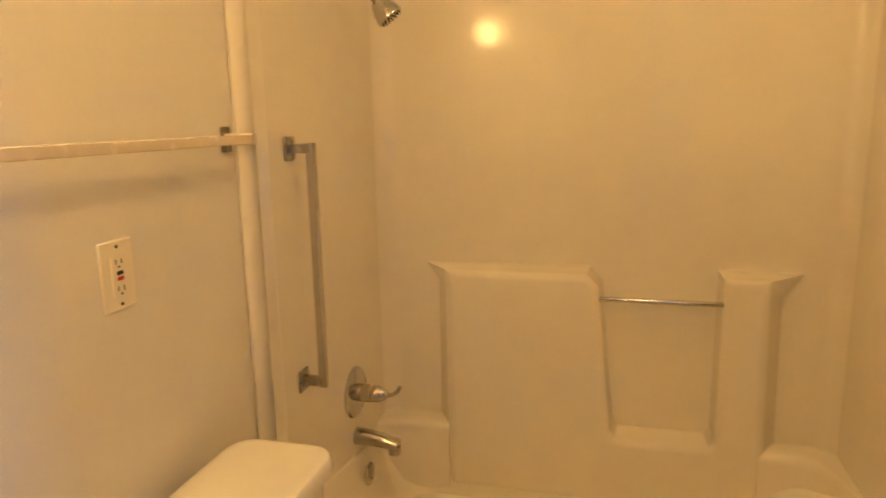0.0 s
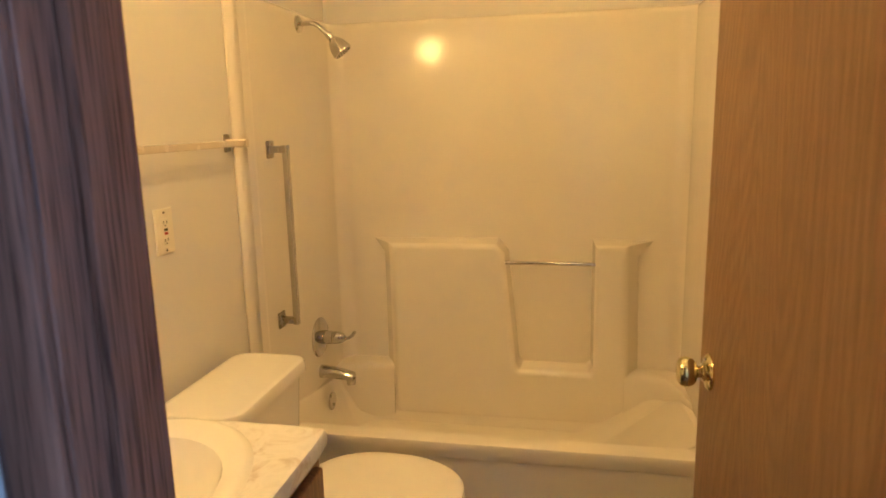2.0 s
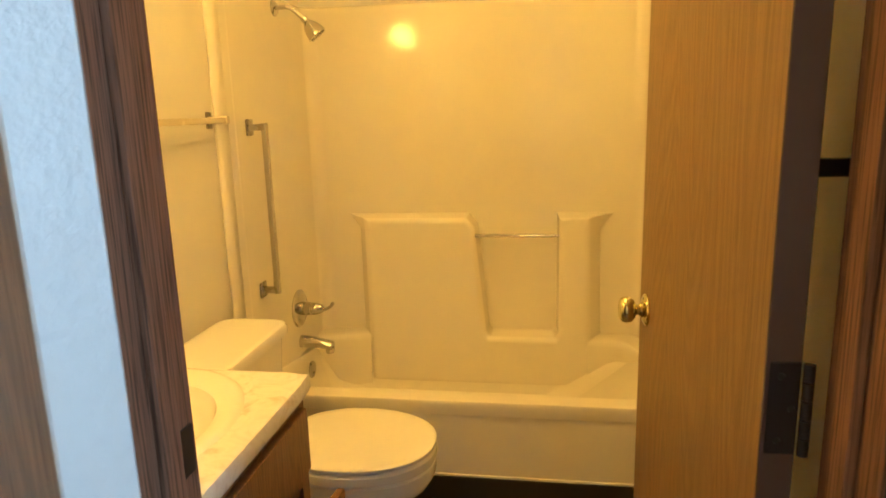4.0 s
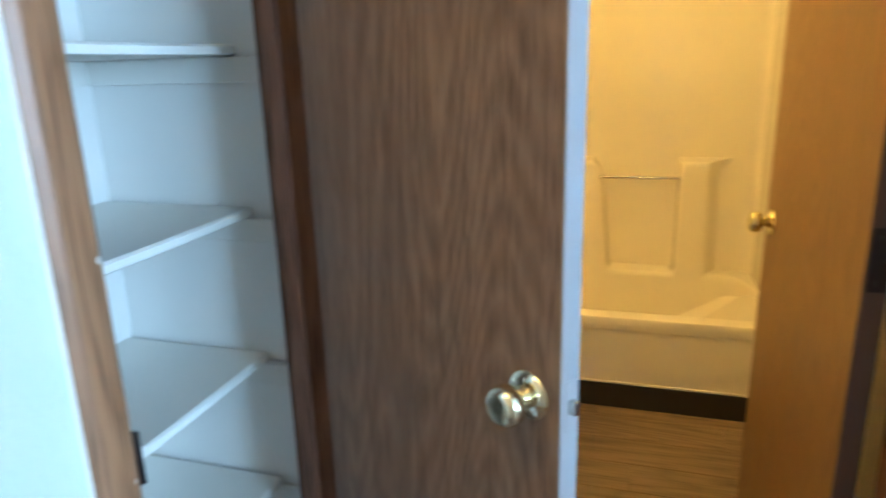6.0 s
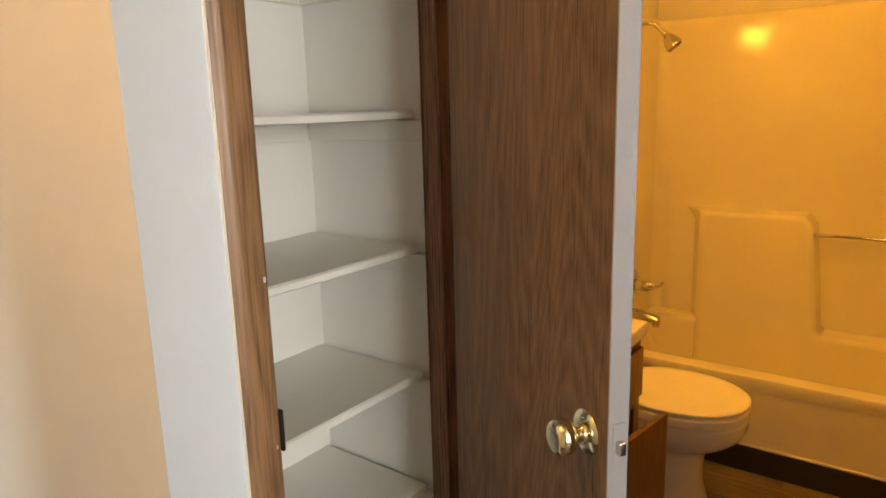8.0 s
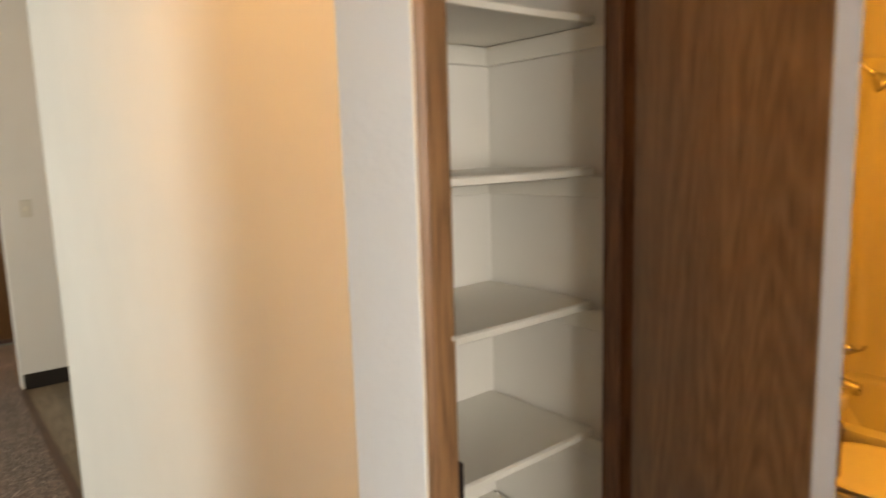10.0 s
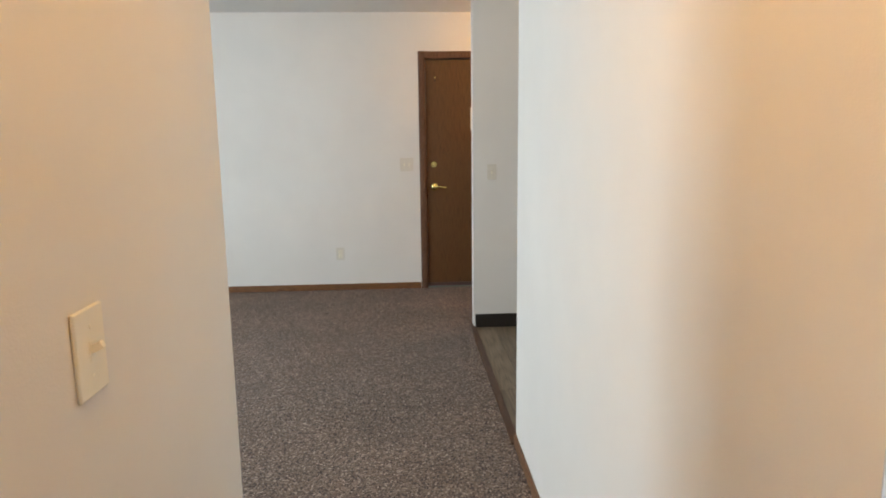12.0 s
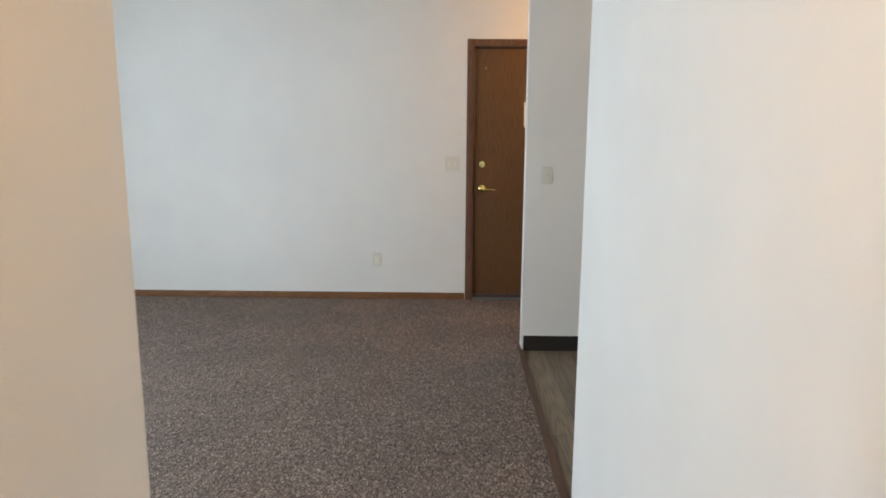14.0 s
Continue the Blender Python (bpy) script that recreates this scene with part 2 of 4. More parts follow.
def loft(rings, close=True, cap0=True, cap1=True):
    """A skin over rings of equally many points."""
    bm = bmesh.new()
    rows = [[bm.verts.new(p) for p in ring] for ring in rings]
    n = len(rows[0])
    for a, b in zip(rows, rows[1:]):
        for i in range(n if close else n - 1):
            j = (i + 1) % n
            bm.faces.new((a[i], a[j], b[j], b[i]))
    if cap0:
        bm.faces.new(rows[0][::-1])
    if cap1:
        bm.faces.new(rows[-1])
    bmesh.ops.recalc_face_normals(bm, faces=bm.faces[:])
    return bm


def circle(r, z, n=24, c=(0, 0)):
    return [(c[0] + r * math.cos(2 * math.pi * i / n), c[1] + r * math.sin(2 * math.pi * i / n), z) for i in range(n)]


def lathe(profile, n=28):
    return loft([circle(max(r, 1e-4), z, n) for r, z in profile])


def turned(bm, m):
    bmesh.ops.transform(bm, matrix=m, verts=bm.verts[:])
    if m.determinant() < 0:
        bmesh.ops.reverse_faces(bm, faces=bm.faces[:])
    return bm


def tube(points, r, n=14, square=False):
    """A bar along points; square gives a square section."""
    pts = [Vector(p) for p in points]
    rings = []
    for i, p in enumerate(pts):
        d = (pts[min(i + 1, len(pts) - 1)] - pts[max(i - 1, 0)]).normalized()
        up = Vector((0, 0, 1)) if abs(d.z) < 0.9 else Vector((1, 0, 0))
        a = d.cross(up).normalized()
        b = d.cross(a)
        if square:
            e = r * 0.86
            ring = [p + a * s + b * q for s, q in ((-r, -e), (-e, -r), (e, -r), (r, -e), (r, e), (e, r), (-e, r), (-r, e))]
        else:
            ring = [p + a * r * math.cos(2 * math.pi * k / n) + b * r * math.sin(2 * math.pi * k / n) for k in range(n)]
        rings.append([tuple(q) for q in ring])
    return loft(rings)


def oblong(x0, x1, y0, y1, r, z, n=8):
    """A rounded rectangle as a ring of points."""
    out = []
    for cx, cy, a0 in ((x1 - r, y1 - r, 0), (x0 + r, y1 - r, 90), (x0 + r, y0 + r, 180), (x1 - r, y0 + r, 270)):
        for i in range(n):
            a = radians(a0 + 90 * i / (n - 1))
            out.append((cx + r * math.cos(a), cy + r * math.sin(a), z))
    return out


def oval(cx, cy, rx0, rx1, ry, z, n=40, p=2.0):
    """An egg: rx0 behind, rx1 ahead."""
    out = []
    for i in range(n):
        a = 2 * math.pi * i / n
        c, s = math.cos(a), math.sin(a)
        c, s = math.copysign(abs(c) ** (2 / p), c), math.copysign(abs(s) ** (2 / p), s)
        out.append((cx + (rx1 if c > 0 else rx0) * c, cy + ry * s, z))
    return out


def mesh_of(name, bm, material, smooth=True):
    me = bpy.data.meshes.new(name)
    bm.normal_update()
    bm.to_mesh(me)
    bm.free()
    me.materials.append(material)
    if smooth:
        me.shade_smooth()
        me.set_sharp_from_angle(angle=radians(38))
    return me


def part(name, bm, material, parent, label="", smooth=True):
    ob = new(name, mesh_of(name, bm, material, smooth))
    ob.parent = parent
    soften(ob)
    if label:
        ob["label"] = label
    return ob


def soften(ob):
    ob.modifiers.new("weighted", "WEIGHTED_NORMAL").keep_sharp = True


def thing(name, at, label, category, group="", rz=0.0, kind=""):
    ob = new(name)
    ob.empty_display_size = 0.05
    ob.matrix_world = pose(*at, 0, 0, rz)
    return tagged(ob, label, category, group, kind)


def solid(name, bm, material, label, category, kind="", group=""):
    ob = new(name, mesh_of(name, bm, material))
    soften(ob)
    return tagged(ob, label, category, group, kind)


def boxes(*list_of):
    bm = bmesh.new()
    for b in list_of:
        box(bm, *b)
    return bm


def structure(name, bm, material, label, category="wall"):
    return solid(name, bm, material, label, category, "structure")


# ---- the large structure ----
H = 2.455                      # ceilings
XB, XS = -0.608, -0.565        # bathroom wall, tub surround face
XR = 0.86                      # bathroom far side
YF, YI = -0.215, -0.100        # bathroom front wall, hall face and inside face
XC = -0.150                    # closet wall face
YK, YH = -0.866, -1.715        # hall walls
XN = 0.790                     # wall with the bedroom doorway
XE = -5.540                    # far living room wall
XK = -4.213                    # kitchen end wall
XKC = -2.338                   # kitchen opening corner
XL = -0.933                    # end of the hall wall at the living room
YL = -4.95                     # living room window wall
DH = 2.045                     # door opening height

structure("wall_bath_valve", boxes((XB - 0.1, XB, -0.07, 2.16, 0, H)), WALL, "white painted bathroom wall beside the vanity and toilet")
structure("wall_bath_back", boxes((XB - 0.1, XR + 0.1, 2.06, 2.16, 0, H)), WALL, "white painted wall above the tub surround")
structure("wall_bath_side", boxes((XR, XR + 0.1, YF, 2.06, 0, H)), WALL, "white painted bathroom wall behind the open door")
structure("wall_bath_front", boxes((-0.235, 0.018, YF, YI, 0, H), (0.740, XR, YF, YI, 0, H), (0.018, 0.740, YF, YI, DH + 0.02, H)), WALL, "white painted wall with the bathroom doorway")
structure("wall_closet_side", boxes((-0.81, -0.235, -0.105, -0.07, 0, H)), WALL, "white painted side wall of the linen closet")
# thin sheet over the wall end that carries the daylight-blue white
structure("wall_hall_end", boxes((XC, XC + 0.002, YK, -0.722, 0, H)), GLOSS_DAYLIT, "glossy white painted end of the hall wall, blue daylight in its colour")
structure("wall_closet_front", boxes((XC - 0.085, XC, YK + 0.085, -0.722, 0, H), (XC - 0.085, XC, -0.240, YF, 0, H), (XC - 0.085, XC, -0.722, -0.240, DH + 0.02, H)), GLOSS_DAYLIT, "glossy white painted wall round the linen closet doorway, tinted with daylight blue")
structure("wall_closet_back", boxes((-0.81, -0.71, YK + 0.085, -0.105, 0, H)), WALL, "white painted back wall of the linen closet")
structure("wall_hall", boxes((XKC, XC, YK, YK + 0.085, 0, H)), WALL, "white painted hall wall between the kitchen and the closet")
structure("wall_hall_opposite", boxes((XL, XN + 0.1, YH - 0.115, YH, 0, H)), WALL, "white painted hall wall with a light switch")
structure("wall_bedroom_doorway", boxes((XN, XN + 0.1, -0.262, YF, 0, H), (XN, XN + 0.1, YH, -1.342, 0, H), (XN, XN + 0.1, -1.342, -0.262, DH + 0.02, H)), WALL, "white painted wall with the bedroom doorway")
structure("wall_bedroom_north", boxes((XN + 0.1, 4.1, -0.0, 0.1, 0, H)), WALL, "plain white bedroom wall")
structure("wall_bedroom_south", boxes((XN + 0.1, 4.1, -4.4, -4.3, 0, H)), WALL, "plain white bedroom wall")
structure("wall_bedroom_west", boxes((XN, XN + 0.1, -4.4, YH - 0.115, 0, H)), WALL, "plain white bedroom wall")
structure("wall_bedroom_window", boxes((4.0, 4.1, -4.3, -3.50, 0, H), (4.0, 4.1, -1.86, 0.0, 0, H), (4.0, 4.1, -3.50, -1.86, 0, 0.75), (4.0, 4.1, -3.50, -1.86, 2.15, H)), WALL, "white bedroom wall with a window opening")
structure("wall_entry", boxes((XE - 0.1, XE, YL, -1.172, 0, H), (XE - 0.1, XE, -0.245, 0.7, 0, H), (XE - 0.1, XE, -1.172, -0.245, DH + 0.039, H)), WALL, "white painted living room wall with the entry door")
structure("wall_kitchen_end", boxes((XK - 0.11, XK, YK, 0.6, 0, H)), WALL, "white painted partition between kitchen and entry")
structure("wall_entry_side", boxes((XE, XK, 0.6, 0.7, 0, H)), WALL, "plain white entry wall")
structure("wall_kitchen_back", boxes((XK, XKC + 0.1, 1.6, 1.7, 0, H), (XK - 0.11, XK, 0.7, 1.7, 0, H)), WALL, "plain white kitchen wall")
structure("wall_kitchen_side", boxes((XKC, XKC + 0.1, YK + 0.085, 1.6, 0, H)), WALL, "plain white kitchen wall")
structure("wall_living_side", boxes((XL, XL + 0.115, YL, YH - 0.115, 0, H)), WALL, "plain white living room wall")
structure("wall_living_window", boxes((XE - 0.1, -3.15, YL - 0.1, YL, 0, H), (-0.99, XL + 0.115, YL - 0.1, YL, 0, H), (-3.15, -0.99, YL - 0.1, YL, 2.2, H), (-3.15, -0.99, YL - 0.1, YL, 0, 0.28)), WALL, "white living room wall with a large window opening")

structure("ceiling", boxes((XE - 0.1, 4.1, YL - 0.1, 2.16, H, H + 0.1)), CEIL, "white textured ceiling", "ceiling")
structure("subfloor", boxes((XE - 0.1, 4.1, YL - 0.1, 2.16, -0.14, -0.04)), GROUT, "dark subfloor below the flooring", "floor")
structure("carpet_floor", boxes((XE, XL, YL, YK, -0.04, 0.0), (XL, 4.0, YH, YK, -0.04, 0.0), (XC, XN + 0.1, YK, YF, -0.04, 0.0), (XE, XK - 0.11, YK, 0.6, -0.04, 0.0), (XN + 0.1, 4.0, YK, 0.0, -0.04, 0.0), (XN + 0.1, 4.0, -4.3, YH, -0.04, 0.0), (XL, XL + 0.01, YL, YH, -0.04, -0.001)), CARPET, "brown and beige flecked looped carpet", "floor")
structure("closet_floor", boxes((-0.71, XC - 0.085, YK + 0.085, -0.105, -0.04, 0.002)), CARPET, "flecked brown carpet inside the closet", "floor")
ground = structure("ground", boxes((-60, 60, -80, 80, -0.4, -0.3)), FACADE, "plain ground outside the windows", "ground")

# windows that bring the daylight in


def window(name, at, w, h, rz, label):
    win = thing(name, at, label, "window", "", rz, "structure")
    fr = bmesh.new()
    for b in ((-w / 2, -w / 2 + 0.05, -0.05, 0.05, 0, h), (w / 2 - 0.05, w / 2, -0.05, 0.05, 0, h), (-w / 2, w / 2, -0.05, 0.05, 0, 0.05), (-w / 2, w / 2, -0.05, 0.05, h - 0.05, h), (-0.025, 0.025, -0.04, 0.04, 0.05, h - 0.05)):
        box(fr, *b)
    part("window_frame", fr, PLATE, win)
    part("window_sill", rbox(-w / 2 - 0.03, w / 2 + 0.03, 0.03, 0.13, -0.03, 0.0), GLOSS_DAYLIT, win)
    for s in (-1, 1):
        g = part("pane", box(bmesh.new(), min(0.025 * s, (w / 2 - 0.05) * s), max(0.025 * s, (w / 2 - 0.05) * s), -0.004, 0.004, 0.05, h - 0.05), PANE, win)
        g.visible_shadow = False


window("window_1", (4.05, -2.68, 0.75), 1.64, 1.4, 90, "white framed bedroom window with two clear panes")
window("window_2", (-2.07, YL - 0.05, 0.28), 2.16, 1.92, 0, "large white framed living room window")


# door frames: jambs, stops and moulded casing
def casing_strip(length, width=0.057, thick=0.013):
    """A moulded strip standing along z: width along x, thickness along y (towards -y)."""
    prof = [(0, 0), (0, -thick * 0.55), (width * 0.06, -thick * 0.8), (width * 0.22, -thick), (width * 0.70, -thick), (width * 0.86, -thick * 0.78), (width * 0.93, -thick * 0.5), (width, -thick * 0.4), (width, 0)]
    return loft([[(x, y, 0) for x, y in prof], [(x, y, length) for x, y in prof]])


def doorway(name, at, rz, w, depth, material, label, casings=("front", "back"), top=DH, left=True, right=True, right_width=0.057):
    """A lined opening. Local x runs across it from 0 to w, the front faces -y at y = 0, the lining goes back to depth."""
    d = thing(name, at, label, "door frame", "", rz, "structure")
    part("jamb", rbox(-0.018, 0, 0, depth, 0, top, 0.0015, 1), material, d)
    part("jamb", rbox(w, w + 0.018, 0, depth, 0, top, 0.0015, 1), material, d)
    part("head_jamb", rbox(-0.018, w + 0.018, 0, depth, top, top + 0.018, 0.0015, 1), material, d)
    for side in casings:
        flip = Matrix.Identity(4) if side == "front" else Matrix.Translation((0, depth, 0)) @ Matrix.Diagonal((1, -1, 1, 1))
        if left:
            part("casing", turned(casing_strip(top + 0.005 + 0.057), flip @ Matrix.Translation((-0.005, 0, 0)) @ Matrix.Diagonal((-1, 1, 1, 1))), material, d)
        if right:
            part("casing", turned(casing_strip(top + 0.005 + 0.057, right_width), flip @ Matrix.Translation((w + 0.005, 0, 0))), material, d)
        part("head_casing", turned(rbox(-0.005, w + 0.005, -0.0125, 0, top + 0.005, top + 0.06, 0.003), flip), material, d)
    return d


bath_frame = doorway("door_frame_1", (0.036, YF, 0), 0, 0.686, 0.115, TRIM, "dark stained oak frame of the bathroom doorway", right_width=0.041)
for x0, x1 in ((0.0, 0.011), (0.675, 0.686)):
    part("stop", rbox(x0, x1, 0.038, 0.072, 0, DH, 0.003), TRIM, bath_frame)
part("strike_plate", rbox(-0.0005, 0.0025, 0.080, 0.108, 0.905, 0.965, 0.001, 1), BRONZE, bath_frame, "dark bronze strike plate")
closet_frame = doorway("door_frame_2", (XC, -0.704, 0), 90, 0.446, 0.085, TRIM, "worn oak frame of the linen closet", ("front",), left=False, right_width=0.026)
strip = part("casing", turned(casing_strip(DH + 0.062, 0.052, 0.014), Matrix.Translation((-0.001, 0, 0)) @ Matrix.Diagonal((-1, 1, 1, 1))), CASEOAK, closet_frame, "chipped oak casing")
part("stop", rbox(0.435, 0.446, 0.040, 0.070, 0, DH, 0.003), TRIM, closet_frame)
part("strike_lip", rbox(-0.003, 0.0025, -0.0150, 0.006, 0.895, 0.955, 0.001, 1), BRONZE, closet_frame, "dark bronze strike lip")
part("strike_plate", rbox(-0.0005, 0.003, 0.006, 0.034, 0.90, 0.955, 0.001, 1), BRONZE, closet_frame, "dark bronze strike plate")
for i, (dx, z) in enumerate(((-0.033, 1.036), (-0.010, 1.139), (-0.034, 1.183), (-0.012, 0.905), (-0.03, 0.80))):
    chip = bmesh.new()
    bmesh.ops.create_icosphere(chip, subdivisions=1, radius=0.0032)
    for v in chip.verts:
        v.co = Vector((v.co.x * 1.1, v.co.y * 0.45, v.co.z * 1.5)) * (0.8 + 0.5 * random.random())
    part("paint_chip", turned(chip, Matrix.Translation((dx, -0.0125, z))), CAULK, closet_frame, "white paint chip")
part("paint_line", rbox(-0.0555, -0.0535, -0.0062, 0.0, 0.0, DH, 0.0005, 1), CAULK, closet_frame, "thin white paint line")
bed_frame = doorway("door_frame_3", (XN, -0.280, 0), -90, 1.044, 0.1, TRIM, "dark stained oak frame of the bedroom doorway")

# a narrow closed leaf beside the open half of the bedroom doorway
# its width is made up, to keep bedroom daylight out of the bathroom
leaf4 = thing("door_4", (XN + 0.052, -0.283, 0), "dark stained narrow door leaf, closed, beside the bathroom, its width added to block daylight", "door", "", -90)
part("panel", rbox(0.0, 0.345, -0.0345, -0.0005, 0.012, 2.032, 0.0015, 1), TRIM, leaf4)
part("edge", rbox(0.345, 0.350, -0.0345, -0.0005, 0.012, 2.032, 0.001, 1), DARKEDGE, leaf4)

# the entry door in the far wall
entry_frame = doorway("door_frame_4", (XE, -1.154, 0), 90, 0.891, 0.1, TRIM, "dark stained oak frame of the entry door", ("front",), DH + 0.019)

# baseboards


def base_strip(name, x0, x1, y0, y1, h, material, label):
    return structure(name, rbox(x0, x1, y0, y1, 0.0, h, 0.0035), material, label, "baseboard")


base_strip("baseboard_entry_wall", XE, XE + 0.011, YL, -1.220, 0.057, TRIMY, "brown stained wood baseboard")
base_strip("baseboard_hall", XKC, XC, YK - 0.011, YK, 0.057, TRIMX, "brown stained wood baseboard")
base_strip("baseboard_hall_opposite", XL, XN, YH, YH + 0.011, 0.057, TRIMX, "brown stained wood baseboard")
base_strip("baseboard_closet_wall", XC, XC + 0.011, YK, -0.765, 0.057, TRIMY, "brown stained wood baseboard")
base_strip("baseboard_kitchen", XK, XK + 0.005, YK + 0.012, 0.6, 0.10, RUBBER, "black vinyl cove base")
base_strip("baseboard_bath_side", XR - 0.005, XR, YI, 1.24, 0.10, RUBBER, "black vinyl cove base")
base_strip("baseboard_bath_valve", XB, XB + 0.005, 0.55, 1.22, 0.10, RUBBER, "black vinyl cove base")
base_strip("baseboard_tub", XB + 0.005, XR - 0.005, 1.226, 1.232, 0.10, RUBBER, "black vinyl cove base under the tub skirt")
structure("trim_kitchen_threshold", rbox(XK - 0.11, XKC, YK - 0.022, YK + 0.018, -0.002, 0.009, 0.003), THRESHOLD, "brown wood threshold strip between carpet and vinyl", "threshold")
structure("trim_bath_threshold", rbox(0.036, 0.722, YF + 0.035, YF + 0.075, -0.002, 0.007, 0.003), BRUSHED, "metal threshold strip in the bathroom doorway", "threshold")

# ---- doors ----
SIDE = Matrix.Rotation(radians(90), 4, "X")      # local z -> -y


def knob(parent, x, z, y, out, material, label, size=1.0):
    """A turned door knob on a face at local y, standing out towards out (+1 or -1)."""
    m = Matrix.Translation((x, y, z)) @ Matrix.Rotation(radians(-90 * out), 4, "X") @ Matrix.Scale(size, 4)
    k = part("knob", turned(lathe([(0.0130, 0.010), (0.0130, 0.015), (0.0110, 0.0165), (0.0110, 0.021), (0.0135, 0.023), (0.0195, 0.0255), (0.0250, 0.031), (0.0272, 0.038), (0.0272, 0.044), (0.0255, 0.050), (0.0215, 0.054), (0.0165, 0.0555), (0.0, 0.0545)], 36), m), material, parent, label)
    part("rosette", turned(lathe([(0.033, 0.0), (0.0332, 0.0025), (0.0315, 0.0050), (0.027, 0.0075), (0.021, 0.0095), (0.0165, 0.0105), (0.0165, 0.0135), (0.0, 0.0138)], 36), m), material, k)
    part("rosette_screw", turned(lathe([(0.0036, 0.0), (0.0034, 0.0016), (0.0, 0.0018)], 12), m @ Matrix.Translation((0, -0.024 * out, 0.0082))), BRUSHED, k)
    return k


def hinge(parent, z, x=0.0):
    h = part("hinge", rbox(x - 0.0022, x, -0.034, -0.004, z - 0.05, z + 0.05, 0.001, 1), BRONZE, parent, "dark bronze butt hinge")
    bar = bmesh.new()
    for i in range(5):
        a = lathe([(0.0055, z - 0.05 + 0.02 * i + 0.0008), (0.0055, z - 0.05 + 0.02 * (i + 1) - 0.0008)], 12)
        me = bpy.data.meshes.new("knuckle")
        a.to_mesh(me)
        a.free()
        bar.from_mesh(me)
        bpy.data.meshes.remove(me)
    part("knuckle", turned(bar, Matrix.Translation((x - 0.005, -0.040, 0))), BRONZE, h)
    for dz in (-0.035, 0.0, 0.035):
        part("screw", turned(lathe([(0.0038, 0.0), (0.0032, 0.0012), (0.0, 0.0014)], 12), Matrix.Translation((x - 0.0022, -0.021 + (0.006 if dz else -0.006), z + dz)) @ Matrix.Rotation(radians(-90), 4, "Y")), BUTTONK, h)


def flush_door(name, at, rz, w, skin, edge, label, knob_mat, knob_x, knob_z, group="", thick=0.0345, both=True, size=1.0):
    d = thing(name, at, label, "door", group, rz)
    part("panel", rbox(0.001, w - 0.001, -thick, -0.0005, 0.012, 2.032, 0.0015, 1), skin, d)
    part("edge", rbox(w - 0.004, w, -thick, -0.0005, 0.012, 2.032, 0.001, 1), edge, d, "bare door edge")
    part("edge", rbox(0.0, 0.004, -thick - 0.0003, -0.0002, 0.012, 2.032, 0.001, 1), DARKEDGE, d, "dark door edge")
    knob(d, knob_x, knob_z, -thick, -1, knob_mat, "turned brass knob", size)
    if both:
        knob(d, knob_x, knob_z, -0.0005, 1, knob_mat, "turned brass knob", size)
    part("latch_plate", rbox(w - 0.001, w + 0.0015, -thick * 0.82, -thick * 0.18, knob_z - 0.029, knob_z + 0.029, 0.001, 1), PALEEDGE, d, "painted latch plate")
    part("latch_bolt", rbox(w, w + 0.010, -thick * 0.68, -thick * 0.34, knob_z - 0.008, knob_z + 0.008, 0.002), BRUSHED, d)
    return d


bath_door = flush_door("door_1", (0.664, -0.098, 0), 93.0, 0.645, OAK, OAK, "honey oak veneer bathroom door standing open", BRASS, 0.583, 0.930, size=0.92)
for z in (0.22, 1.008, 1.82):
    hinge(bath_door, z)
closet_door = flush_door("door_2", (-0.1236, -0.2736, 0), -33.4, 0.494, WALNUT, PALEEDGE, "walnut grain linen closet door standing half open", PALEBRASS, 0.449, 0.962, thick=0.028, both=False, size=0.85)

entry = thing("door_3", (XE - 0.03, -1.1515, 0), "brown oak entry door, closed, with brass lever", "door", "", 90)
part("panel", rbox(0.0, 0.886, -0.0, 0.044, 0.012, 2.058, 0.0015, 1), ENTRY, entry)
mt = Matrix.Translation((0.068, 0.0, 0.935)) @ SIDE
lev = part("lever", turned(tube([(0, 0, 0.0), (0, 0, 0.045), (0.012, 0, 0.055), (0.05, 0.0, 0.057), (0.105, -0.006, 0.055)], 0.0085, 12), mt), BRASS, entry, "brass lever handle")
part("rosette", turned(lathe([(0.036, 0.0), (0.036, 0.004), (0.030, 0.012), (0.016, 0.018), (0.0, 0.018)]), mt), BRASS, lev)
db = Matrix.Translation((0.066, 0.0, 1.138)) @ SIDE
bolt = part("deadbolt", turned(lathe([(0.029, 0.0), (0.029, 0.006), (0.025, 0.012), (0.0, 0.013)]), db), BRASS, entry, "brass deadbolt with thumb turn")
part("thumb_turn", turned(rbox(-0.016, 0.016, -0.005, 0.005, 0.012, 0.028, 0.003), db), BRASS, bolt)
part("viewer", turned(lathe([(0.007, 0.0), (0.007, 0.003), (0.0, 0.004)], 14), Matrix.Translation((0.085, 0, 1.905)) @ SIDE), BRASS, entry, "small brass door viewer")
part("viewer", turned(lathe([(0.007, 0.0), (0.007, 0.003), (0.0, 0.004)], 14), Matrix.Translation((0.085, 0, 1.875)) @ SIDE), BRONZE, entry)
part("notice", rbox(0.40, 0.56, -0.0015, 0.0, 1.44, 1.64, 0.0005, 1), PLATE, entry, "white paper notice")
part("door_sweep", rbox(0.0, 0.886, -0.008, 0.0, 0.012, 0.045, 0.002), DARKEDGE, entry, "dark sweep")

